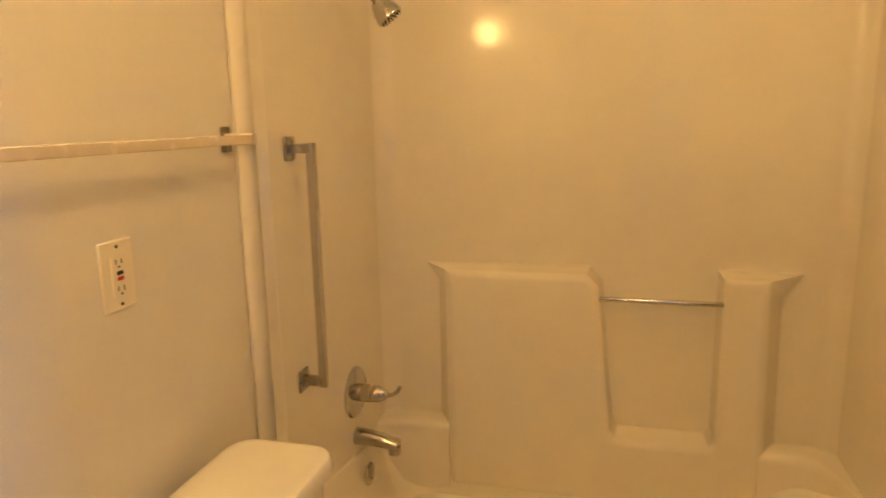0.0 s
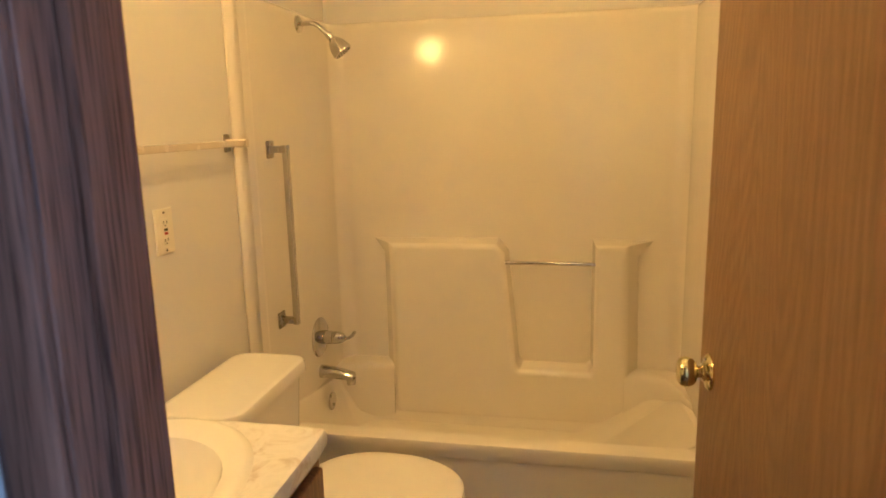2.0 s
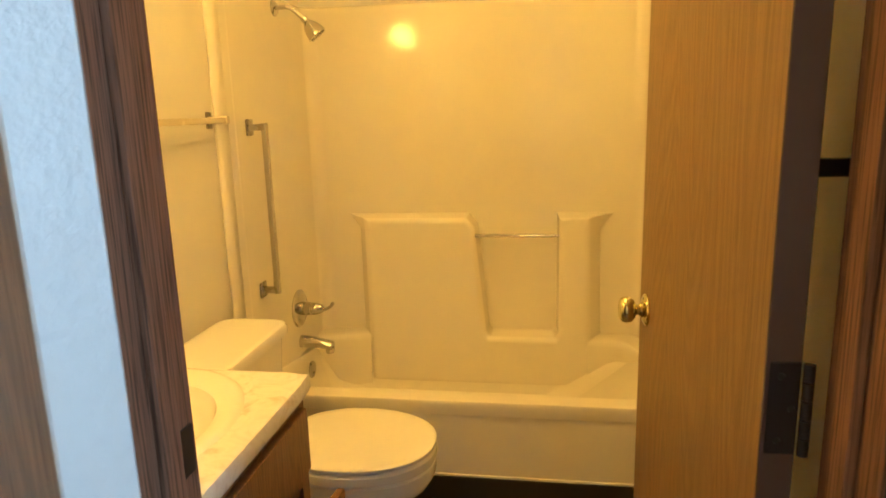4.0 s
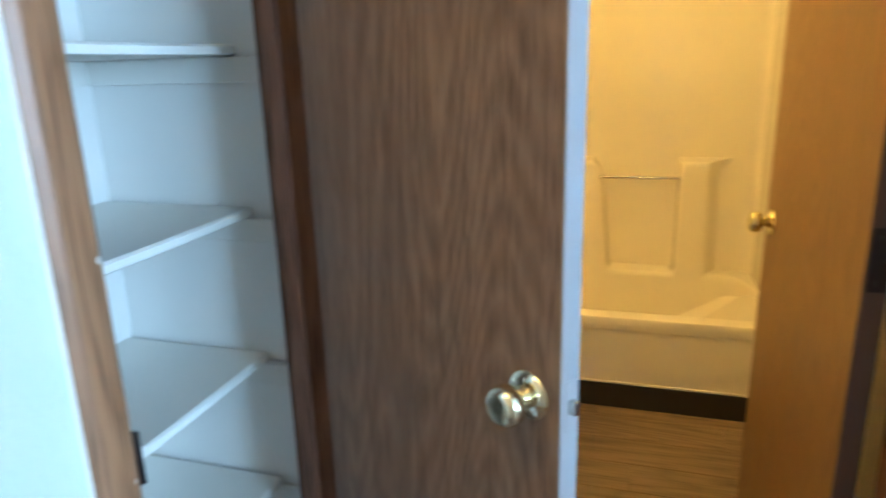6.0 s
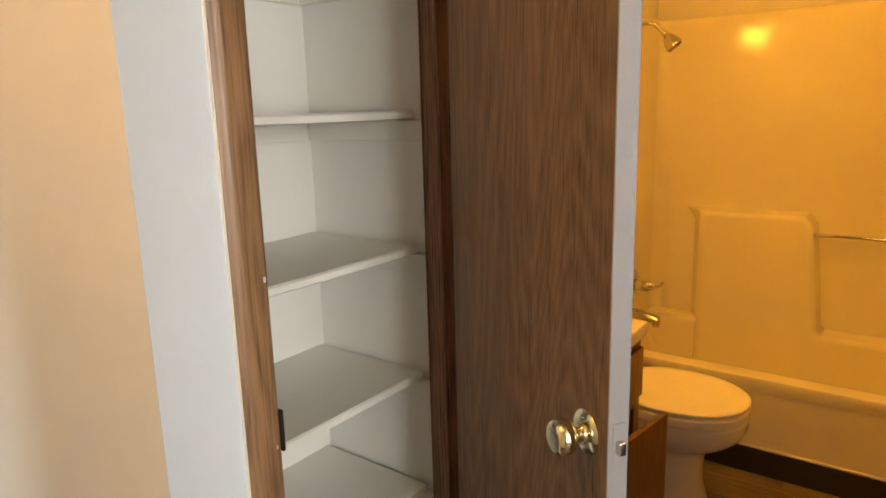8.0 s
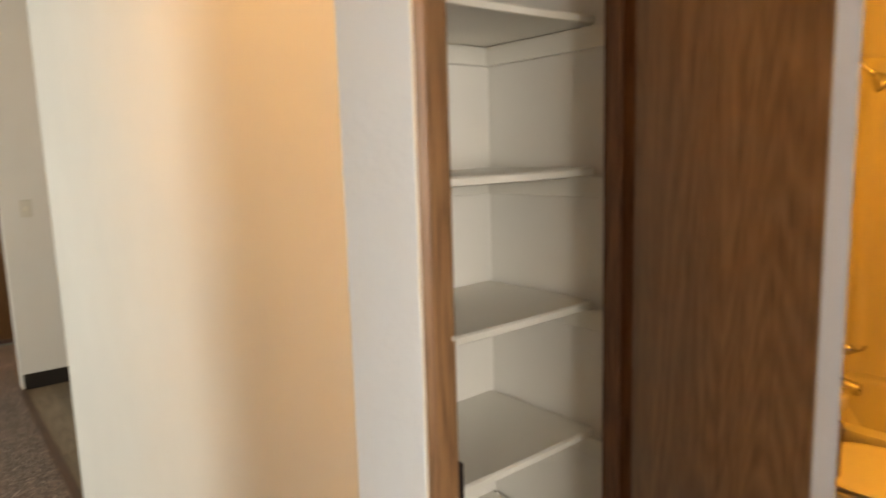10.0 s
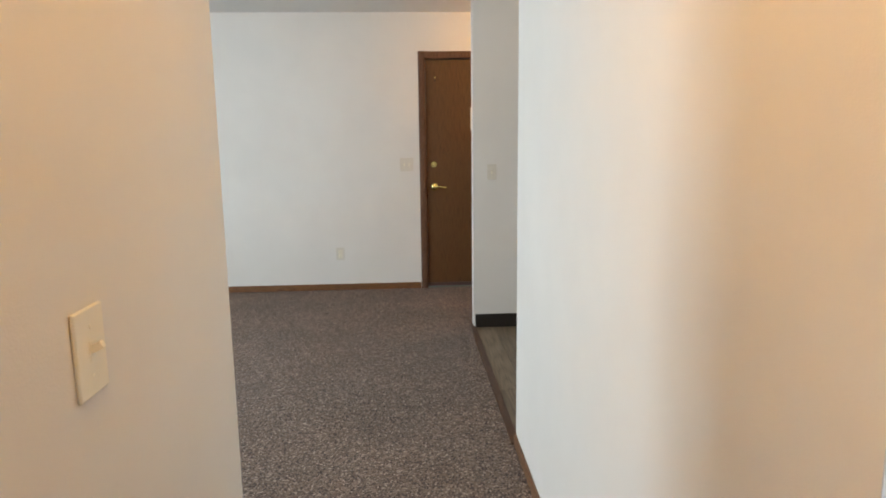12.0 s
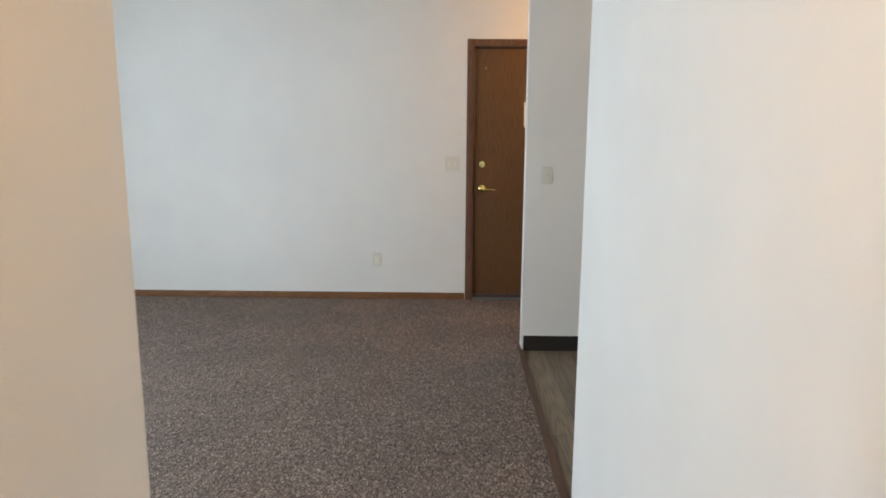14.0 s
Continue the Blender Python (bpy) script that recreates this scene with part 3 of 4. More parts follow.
# ---- linen closet ----
for z in (1.668, 1.353, 1.057, 0.758, 0.470):
    sh = thing("closet_shelf", (-0.71, -0.445, z), "white painted closet shelf on wooden cleats, empty", "shelf", "linen closet shelves")
    sag = 0.0025 * (random.random() - 0.5)
    bm = bmesh.new()
    n = 6
    rings = []
    for i in range(n + 1):
        y = -0.335 + 0.664 * i / n
        dz = sag - 0.004 * (1 - (2 * i / n - 1) ** 2)
        rings.append([(0, y, dz - 0.019), (0.337, y, dz - 0.019), (0.342, y, dz - 0.016), (0.342, y, dz - 0.004), (0.337, y, dz), (0, y, dz)])
    part("board", loft(rings), SHELF, sh)
    part("cleat", rbox(0.0, 0.470, 0.321, 0.339, -0.066, -0.0205, 0.002, 1), SHELF, sh)
    part("cleat", rbox(0.0, 0.470, -0.336, -0.318, -0.066, -0.0205, 0.002, 1), SHELF, sh)
    part("cleat", rbox(0.0, 0.018, -0.316, 0.320, -0.066, -0.0205, 0.002, 1), SHELF, sh)

# ---- bathtub with its one-piece surround ----
tub = thing("bathtub", (0.13, 1.64, 0), "cream fibreglass bathtub with one-piece moulded surround", "bathtub")
ORG = Matrix.Translation((-0.13, -1.64, 0))
Y0, Y1, SX0, SX1 = 1.238, 2.018, XS, 0.830


def u_path(off, r):
    """Plan of the surround's inner face, moved outward by off."""
    pts = [(SX0 - off, Y0 + 0.01)]
    for cx, a0 in ((SX0 + r, 180), (SX1 - r, 90)):
        for i in range(9):
            a = radians(a0 - 90 * i / 8)
            pts.append((cx + (r + off) * math.cos(a), Y1 - r + (r + off) * math.sin(a)))
    pts.append((SX1 + off, Y0 + 0.01))
    return pts


inner, outer = u_path(0.0, 0.055), u_path(0.026, 0.055)
rings = [[(x, y, z) for x, y in p] for p, z in ((outer, 0.33), (inner, 0.33), (inner, 0.45), (inner, 1.69), (inner, 1.722), (u_path(0.003, 0.055), 1.735), (u_path(0.010, 0.055), 1.743), (u_path(0.020, 0.055), 1.746), (outer, 1.743))]
part("surround", turned(loft(rings, close=False, cap0=False, cap1=False), ORG), FIBRE, tub)
for x0, x1, sgn in ((XB + 0.001, XS, 1), (XR - 0.001, SX1, -1)):
    prof = [(x0, Y0 + 0.07), (x0, Y0 - 0.002), (x0 + sgn * 0.003, Y0 - 0.005), (x0 + sgn * 0.009, Y0 - 0.006), (x0 + sgn * 0.016, Y0 - 0.001), (x0 + sgn * 0.022, Y0 + 0.009), (x0 + sgn * 0.030, Y0 + 0.024), (x1 - sgn * 0.003, Y0 + 0.044), (x1 + sgn * 0.0015, Y0 + 0.058), (x1 + sgn * 0.0005, Y0 + 0.07)]
    part("flange", turned(loft([[(x, y, 0.371) for x, y in prof], [(x, y, 1.744) for x, y in prof]]), ORG), FIBRE, tub)
# rim, basin and apron


def fall(ring):
    """The rim drops towards the back wall."""
    out = []
    for x, y, z in ring:
        k = min(max((y - 1.46) / 0.36, 0.0), 1.0)
        out.append((x, y, z - 0.075 * k * k * (3 - 2 * k) * min(max((z - 0.20) / 0.13, 0.0), 1.0)))
    return out


rings = [oblong(XB + 0.002, XR - 0.002, Y0 - 0.004, 2.044, 0.01, 0.322, 12), oblong(XB + 0.002, XR - 0.002, Y0 - 0.007, 2.044, 0.01, 0.340, 12), oblong(XB + 0.002, XR - 0.002, Y0 - 0.008, 2.044, 0.012, 0.361, 12),
         oblong(XB + 0.006, XR - 0.006, Y0 - 0.004, 2.040, 0.02, 0.371, 12), oblong(XB + 0.02, XR - 0.02, Y0 + 0.010, 2.02, 0.03, 0.375, 12), oblong(-0.562, 0.806, Y0 + 0.060, 1.956, 0.07, 0.373, 12),
         oblong(-0.553, 0.792, Y0 + 0.076, 1.954, 0.07, 0.357, 12), oblong(-0.540, 0.735, Y0 + 0.088, 1.952, 0.09, 0.30, 12), oblong(-0.500, 0.600, Y0 + 0.125, 1.945, 0.10, 0.14, 12), oblong(-0.460, 0.520, Y0 + 0.155, 1.92, 0.10, 0.095, 12), oblong(-0.38, 0.45, Y0 + 0.20, 1.84, 0.08, 0.085, 12)]
rings = [fall(r) for r in rings]
part("basin", turned(loft(rings, cap0=False), ORG), FIBRE, tub)
part("apron", turned(rbox(XB + 0.002, XR - 0.002, Y0, Y0 + 0.02, 0.085, 0.332, 0.005), ORG), FIBRE, tub, "cream fibreglass apron")
part("caulk_bead", turned(rbox(XB + 0.006, XR - 0.006, Y0 - 0.006, Y0 + 0.001, 0.098, 0.107, 0.003), ORG), CAULK, tub, "white bead under the apron")


def moulding(front, back, y_front, y_back):
    """A moulded step: an outline on the front plane, a wider one on the back plane."""
    bm = loft([[(x, y_back, z) for x, z in back], [(x, y_front, z) for x, z in front]], cap0=False)
    edges = [e for e in bm.edges if all(abs(v.co.y - y_front) < 1e-5 for v in e.verts)]
    bmesh.ops.bevel(bm, geom=edges, offset=0.021, segments=6, clamp_overlap=True, affect="EDGES", profile=0.5)
    return bm


ZT, ZN = 0.862, 0.345
front = [(-0.325, 0.12), (-0.325, ZT - 0.05), (-0.325, ZT), (0.105, ZT), (0.138, ZT - 0.035), (0.182, ZN + 0.02), (0.200, ZN - 0.005), (0.478, ZN - 0.005), (0.496, ZN + 0.02), (0.496, ZT), (0.606, ZT), (0.609, ZT - 0.05), (0.626, 0.12)]
back = [(-0.375, 0.12), (-0.375, ZT - 0.05), (-0.420, ZT + 0.012), (0.115, ZT + 0.016), (0.152, ZT - 0.03), (0.196, ZN + 0.03), (0.212, ZN + 0.012), (0.466, ZN + 0.012), (0.484, ZN + 0.03), (0.484, ZT + 0.016), (0.722, ZT + 0.012), (0.664, ZT - 0.05), (0.680, 0.12)]
part("moulded_shelf", turned(moulding(front, back, 1.938, 2.022), ORG), FIBRE, tub)
for x0, x1, flip in ((XS - 0.005, -0.33, 1), (0.615, SX1 + 0.005, -1)):
    n = 14
    ring = []
    for i in range(n):
        s = i / (n - 1)
        ring.append((x0 + (x1 - x0) * s, 1.941 - (0.060 * (1 - s) ** 1.6 if flip > 0 else 0.30 * s ** 5)))
    plan = [(x0, 2.03), *ring, (x1, 2.03)]
    part("corner_ledge", turned(loft([[(x, y - (dy if y < 2 else 0), z) for x, y in plan] for dy, z in ((0.010, 0.10), (0.008, 0.16), (0.006, 0.22), (0.003, 0.28), (0.001, 0.315), (-0.003, 0.328), (-0.010, 0.337), (-0.022, 0.342), (-0.05, 0.344))]), ORG), FIBRE, tub)
part("niche_rail", turned(tube([(0.118, 1.958, 0.788), (0.512, 1.958, 0.788)], 0.0075, 16), ORG), CHROME, tub, "brushed steel rail across the niche")

# shower and bath fittings on the valve wall
FACE = Matrix.Rotation(radians(90), 4, "Y")      # local z -> +x
YV = 1.715
valve = thing("shower_valve", (XS, YV, 0.528), "chrome single-lever shower valve on a round plate", "faucet")
part("escutcheon", turned(lathe([(0.078, 0.0), (0.078, 0.004), (0.072, 0.010), (0.040, 0.014), (0.0, 0.014)], 36), FACE), CHROME, valve)
part("sleeve", turned(lathe([(0.027, 0.012), (0.027, 0.055), (0.024, 0.058), (0.0, 0.058)]), FACE), CHROME, valve)
part("handle", turned(lathe([(0.026, 0.060), (0.025, 0.080), (0.017, 0.100), (0.009, 0.108), (0.0, 0.109)]), FACE), CHROME, valve)
part("lever", tube([(0.095, 0, -0.004), (0.118, 0.002, -0.001), (0.136, 0.004, 0.010), (0.146, 0.005, 0.026)], 0.0065, 12), CHROME, valve)
spout = thing("tub_spout", (XS, YV, 0.385), "chrome tub spout above the overflow", "faucet")
rings = []
for i in range(10):
    s = i / 9
    r = 0.027 - 0.004 * s
    rings.append([(0.135 * s, r * math.cos(a), r * math.sin(a) * (1 - 0.15 * s) - 0.016 * s ** 2) for a in (2 * math.pi * k / 24 for k in range(24))])
part("body", loft(rings), CHROME, spout)
part("nozzle", turned(lathe([(0.017, 0.0), (0.019, 0.012), (0.019, 0.024), (0.0, 0.024)]), Matrix.Translation((0.122, 0, -0.046))), CHROME, spout)
over = thing("overflow_plate", (-0.529, YV, 0.262), "round chrome overflow plate with one screw", "overflow plate")
part("plate", turned(lathe([(0.036, 0.0), (0.036, 0.004), (0.032, 0.008), (0.0, 0.010)]), FACE), CHROME, over)
part("screw", turned(lathe([(0.005, 0.009), (0.005, 0.012), (0.0, 0.013)], 12), Matrix.Translation((0, 0, -0.014)) @ FACE), BRUSHED, over)
shower = thing("wall_shower", (XS, 1.690, 1.700), "chrome shower head on a bent wall arm", "shower head")
part("flange", turned(lathe([(0.030, 0.0), (0.030, 0.003), (0.024, 0.008), (0.011, 0.011), (0.0, 0.011)]), FACE), CHROME, shower)
bend = [(0, 0, 0), (0.045, 0, 0.002)] + [(0.045 + 0.042 * math.sin(radians(a)), 0.012 * a / 50, 0.002 - 0.042 * (1 - math.cos(radians(a)))) for a in (10, 20, 30, 40, 50)] + [(0.108, 0.018, -0.042)]
part("arm", tube(bend, 0.0085, 14), CHROME, shower)
tip = Matrix.Translation((0.104, 0.017, -0.036)) @ Vector((0.62, 0.12, -0.78)).to_track_quat("Z", "Y").to_matrix().to_4x4()
part("nut", turned(lathe([(0.012, 0.0), (0.013, 0.004), (0.013, 0.018), (0.011, 0.022), (0.0, 0.022)], 6 * 3), tip), CHROME, shower)
head = part("head", turned(lathe([(0.012, 0.020), (0.018, 0.026), (0.026, 0.038), (0.033, 0.055), (0.037, 0.074), (0.037, 0.082), (0.033, 0.084), (0.0, 0.084)]), tip), CHROME, shower)
for ring_r, count in ((0.010, 6), (0.021, 11), (0.029, 15)):
    for k in range(count):
        a = 2 * math.pi * k / count
        part("nozzle", turned(lathe([(0.0018, 0.083), (0.0014, 0.0875), (0.0, 0.088)], 8), tip @ Matrix.Translation((ring_r * math.cos(a), ring_r * math.sin(a), 0))), BUTTONK, head)

grab = thing("grab_bar", (XS, 1.392, 0.985), "vertical square chrome grab bar on two wall plates", "grab bar")
part("bar", tube([(0.058, 0, -0.300), (0.058, 0, 0.300)], 0.0095, 8, True), CHROME, grab)
for z in (-0.287, 0.287):
    br = part("bracket", rbox(0.004, 0.060, -0.010, 0.010, z - 0.011, z + 0.011, 0.002), SATIN, grab)
    part("wall_plate", rbox(0.0, 0.007, -0.026, 0.026, z - 0.028, z + 0.028, 0.004), SATIN, br)
towel = thing("towel_bar", (XB, 0.893, 1.300), "cream square towel bar on two wall brackets, empty", "towel bar")
part("bar", rbox(0.050, 0.066, -0.286, 0.302, -0.009, 0.009, 0.002), ACRYL, towel)
for y in (-0.292, 0.308):
    br = part("bracket", rbox(0.0, 0.070, y - 0.011, y + 0.011, -0.012, 0.012, 0.004), ACRYL, towel)
    part("wall_plate", rbox(0.0, 0.006, y - 0.018, y + 0.018, -0.026, 0.026, 0.004), SATIN, br)
rail = thing("towel_bar", (XR, 0.42, 1.225), "dark square towel bar behind the open bathroom door", "towel bar")
part("bar", rbox(-0.062, -0.044, -0.24, 0.24, -0.009, 0.009, 0.002), BRONZE, rail)
for y in (-0.246, 0.246):
    br = part("bracket", rbox(-0.066, 0.0, y - 0.011, y + 0.011, -0.012, 0.012, 0.004), BRONZE, rail)
    part("wall_plate", rbox(-0.006, 0.0, y - 0.018, y + 0.018, -0.026, 0.026, 0.004), BRONZE, br)
rod = thing("shower_rod", (0.126, 1.27, 1.92), "straight chrome shower curtain rod, no curtain", "curtain rod")
part("rod", tube([(XB - 0.126, 0, 0), (XR - 0.126, 0, 0)], 0.0125, 16), CHROME, rod)
for x, s in ((XB - 0.126, 1), (XR - 0.126, -1)):
    part("end_flange", turned(lathe([(0.030, 0.0), (0.030, 0.004), (0.018, 0.014), (0.0, 0.014)]), Matrix.Translation((x, 0, 0)) @ Matrix.Rotation(radians(90 * s), 4, "Y")), CHROME, rod)

# ---- toilet ----
toilet = thing("toilet", (-0.23, 0.893, 0), "white two-piece toilet with its lid closed", "toilet")
TO = Matrix.Translation((0.23, -0.893, 0))
C = 0.893
rings = [oblong(XB + 0.05, -0.385, 0.70, 1.086, 0.045, 0.372), oblong(XB + 0.045, -0.375, 0.692, 1.094, 0.045, 0.42), oblong(XB + 0.040, -0.362, 0.684, 1.102, 0.045, 0.648)]
part("tank", turned(loft(rings), TO), PORC, toilet)
rings = [oblong(XB + 0.036, -0.352, 0.676, 1.110, 0.05, 0.646), oblong(XB + 0.030, -0.344, 0.670, 1.116, 0.055, 0.652), oblong(XB + 0.030, -0.344, 0.670, 1.116, 0.055, 0.672), oblong(XB + 0.035, -0.350, 0.676, 1.110, 0.052, 0.682), oblong(XB + 0.050, -0.366, 0.692, 1.094, 0.045, 0.6855)]
part("tank_lid", turned(loft(rings), TO), PORC, toilet)
fl = part("flush_lever", turned(tube([(-0.352, 0.73, 0.60), (-0.352, 0.755, 0.598), (-0.350, 0.80, 0.590)], 0.006, 10), TO), CHROME, toilet, "chrome flush lever")
part("pivot", turned(lathe([(0.013, 0.0), (0.013, 0.010), (0.0, 0.014)]), TO @ Matrix.Translation((-0.364, 0.73, 0.60)) @ FACE), CHROME, fl)
rings = [oval(-0.16, C, 0.235, 0.188, 0.122, 0.0, 40, 2.6), oval(-0.16, C, 0.235, 0.184, 0.118, 0.03, 40, 2.6), oval(-0.16, C, 0.235, 0.168, 0.108, 0.10, 40, 2.5), oval(-0.155, C, 0.24, 0.164, 0.108, 0.17, 40, 2.4), oval(-0.150, C, 0.24, 0.168, 0.112, 0.215, 40, 2.4), oval(-0.135, C, 0.255, 0.182, 0.124, 0.240, 40, 2.3),
         oval(-0.11, C, 0.275, 0.202, 0.148, 0.262, 40, 2.2), oval(-0.10, C, 0.28, 0.224, 0.166, 0.290, 40, 2.2), oval(-0.09, C, 0.29, 0.229, 0.175, 0.318, 40, 2.2), oval(-0.09, C, 0.29, 0.230, 0.177, 0.352, 40, 2.2), oval(-0.09, C, 0.285, 0.222, 0.170, 0.361, 40, 2.2)]
part("bowl", turned(loft(rings), TO), PORC, toilet)
part("bowl_neck", turned(rbox(-0.56, -0.30, C - 0.10, C + 0.10, 0.17, 0.374, 0.03, 4), TO), PORC, toilet)
rings = [oval(-0.10, C, 0.20, 0.240, 0.180, 0.3612, 40, 2.2), oval(-0.10, C, 0.203, 0.243, 0.183, 0.367, 40, 2.2), oval(-0.10, C, 0.203, 0.243, 0.183, 0.387, 40, 2.2), oval(-0.10, C, 0.196, 0.236, 0.176, 0.394, 40, 2.2), oval(-0.10, C, 0.190, 0.230, 0.170, 0.398, 40, 2.2)]
part("seat", turned(loft(rings), TO), SEATW, toilet)
rings = [oval(-0.10, C, 0.20, 0.240, 0.180, 0.398, 40, 2.2), oval(-0.10, C, 0.203, 0.242, 0.183, 0.402, 40, 2.2), oval(-0.10, C, 0.203, 0.242, 0.183, 0.409, 40, 2.2), oval(-0.10, C, 0.195, 0.233, 0.175, 0.415, 40, 2.2), oval(-0.10, C, 0.16, 0.19, 0.14, 0.4185, 40, 2.2)]
part("lid", turned(loft(rings), TO), SEATW, toilet)
for dy in (-0.075, 0.075):
    part("seat_hinge", turned(rbox(-0.325, -0.285, C + dy - 0.02, C + dy + 0.02, 0.378, 0.412, 0.008, 3), TO), SEATW, toilet)
for dy in (-0.118, 0.118):
    part("bolt_cap", turned(lathe([(0.013, 0.0), (0.013, 0.008), (0.008, 0.016), (0.0, 0.018)], 16), TO @ Matrix.Translation((-0.20, C + dy, 0.0))), PORC, toilet)

# ---- vanity with its sink top ----
VY0, VY1, VZ = -0.06, 0.545, 0.754
van = thing("vanity_cabinet", (-0.34, 0.24, 0), "brown oak vanity cabinet with one door ajar", "cabinet")
VO = Matrix.Translation((0.34, -0.24, 0))
part("body", turned(boxes((XB + 0.002, -0.092, VY0 + 0.028, VY1 - 0.038, 0.09, 0.60), (XB + 0.002, -0.092, VY0 + 0.012, VY0 + 0.028, 0.09, 0.712), (XB + 0.002, -0.092, VY1 - 0.038, VY1 - 0.022, 0.09, 0.712), (XB + 0.002, -0.150, VY0 + 0.012, VY1 - 0.022, 0.0, 0.09)), VO), CABINET, van)
part("face_frame", turned(boxes((-0.092, -0.084, VY0 + 0.012, VY0 + 0.05, 0.09, 0.712), (-0.092, -0.084, VY1 - 0.060, VY1 - 0.022, 0.09, 0.712), (-0.092, -0.084, VY0 + 0.05, VY1 - 0.060, 0.675, 0.712), (-0.092, -0.084, VY0 + 0.05, VY1 - 0.060, 0.505, 0.54), (-0.092, -0.084, VY0 + 0.05, VY1 - 0.060, 0.09, 0.125)), VO), CABINET, van)
part("drawer_front", turned(rbox(-0.084, -0.066, VY0 + 0.035, VY1 - 0.045, 0.545, 0.690, 0.004), VO), CABINET, van)


leaf = turned(rbox(0.0, 0.500, -0.018, 0.0, 0.110, 0.525, 0.004), Matrix.Translation((-0.066, VY0 + 0.030, 0)) @ Matrix.Rotation(radians(82), 4, "Z"))
dr = part("door", turned(leaf, VO), CABINET, van, "oak door standing ajar")
for z in (0.17, 0.46):
    part("hinge", turned(rbox(-0.02, 0.0, -0.012, 0.012, z - 0.02, z + 0.02, 0.003), VO @ Matrix.Translation((-0.014, VY0 + 0.520, 0))), BRONZE, dr, "dark cabinet hinge")
vt = thing("sink", (-0.34, 0.24, 0.716), "white marbled vanity top with an integral oval sink", "sink")
TT = Matrix.Translation((0.34, -0.24, -0.716))
SCX, SCY, N = -0.350, 0.255, 48


def square_ring(x0, x1, y0, y1, r, z):
    """Rounded rectangle whose points sit at even angles round the sink."""
    out = []
    for i in range(N):
        a = 2 * math.pi * i / N
        c, s = math.cos(a), math.sin(a)
        k = min((x1 - SCX) / c if c > 1e-6 else ((x0 - SCX) / c if c < -1e-6 else 9), (y1 - SCY) / s if s > 1e-6 else ((y0 - SCY) / s if s < -1e-6 else 9))
        x, y = SCX + k * c, SCY + k * s
        for cx, cy, hx, hy in ((x1 - r, y1 - r, 1, 1), (x1 - r, y0 + r, 1, -1)):
            if (x - cx) * hx > 0 and (y - cy) * hy > 0:
                d = math.hypot(x - cx, y - cy)
                if d > r:
                    x, y = cx + (x - cx) * r / d, cy + (y - cy) * r / d
        out.append((x, y, z))
    return out


def sink(rx, ry, z):
    return [(SCX + rx * math.cos(2 * math.pi * i / N), SCY + ry * math.sin(2 * math.pi * i / N), z) for i in range(N)]


EX = (XB + 0.002, -0.064, VY0, VY1)
rings = [square_ring(EX[0], EX[1] - 0.004, EX[2], EX[3] - 0.004, 0.02, 0.714), square_ring(*EX, 0.024, 0.722), square_ring(*EX, 0.024, 0.742), square_ring(EX[0], EX[1] - 0.004, EX[2], EX[3] - 0.004, 0.022, 0.751), square_ring(EX[0], EX[1] - 0.014, EX[2], EX[3] - 0.014, 0.02, 0.754), sink(0.226, 0.278, 0.754)]
part("top", turned(loft(rings, cap0=False, cap1=False), TT), MARBLE, vt)
rings = [sink(0.227, 0.279, 0.7535), sink(0.220, 0.272, 0.7590), sink(0.210, 0.258, 0.7605), sink(0.192, 0.220, 0.758), sink(0.180, 0.200, 0.752), sink(0.168, 0.187, 0.72), sink(0.13, 0.145, 0.665), sink(0.07, 0.085, 0.635), sink(0.022, 0.022, 0.630)]
part("bowl", turned(loft(rings, cap0=False), TT), PORC, vt, "plain white oval bowl")
part("drain", turned(lathe([(0.021, 0.6315), (0.019, 0.634), (0.0, 0.633)], 20), TT @ Matrix.Translation((SCX, SCY, 0))), CHROME, vt, "chrome drain")
part("backsplash", turned(rbox(XB + 0.001, XB + 0.020, VY0, 0.560, 0.752, 0.858, 0.008, 3), TT), MARBLE, vt)
fc = thing("sink_faucet", (-0.545, SCY, 0.755), "chrome two-handle sink faucet", "faucet")
part("base", rbox(-0.022, 0.022, -0.075, 0.075, 0.0, 0.016, 0.007, 3), CHROME, fc)
part("spout", tube([(0, 0, 0.010), (0.004, 0, 0.055), (0.03, 0, 0.078), (0.075, 0, 0.072), (0.105, 0, 0.052)], 0.011, 14), CHROME, fc)
for y in (-0.052, 0.052):
    part("handle", turned(lathe([(0.017, 0.014), (0.019, 0.03), (0.016, 0.046), (0.0, 0.05)]), Matrix.Translation((0, y, 0))), CHROME, fc)

# mirror cabinet and vanity light over the sink
mc = thing("mirror_cabinet", (XB, 0.24, 1.166), "mirror cabinet with a thin dull bronze frame", "mirror")
part("case", rbox(0.0, 0.018, -0.30, 0.333, 0.002, 0.50, 0.002), DULLFRAME, mc)
part("mirror", box(bmesh.new(), 0.0182, 0.0215, -0.292, 0.325, 0.010, 0.492), MIRROR, mc, "silvered mirror glass")
for b in ((0.018, 0.026, -0.302, 0.335, 0.0, 0.010), (0.018, 0.026, -0.302, 0.335, 0.492, 0.502), (0.018, 0.026, -0.302, -0.292, 0.010, 0.492), (0.018, 0.026, 0.325, 0.335, 0.010, 0.492)):
    part("frame", rbox(*b, 0.002), DULLFRAME, mc)
vl = thing("vanity_light", (XB, LAMP_Y, LAMP_Z), "warm vanity light bar with round globes", "lamp")
part("bar", rbox(0.0, 0.035, -0.22, 0.22, -0.05, 0.05, 0.006), CHROME, vl)
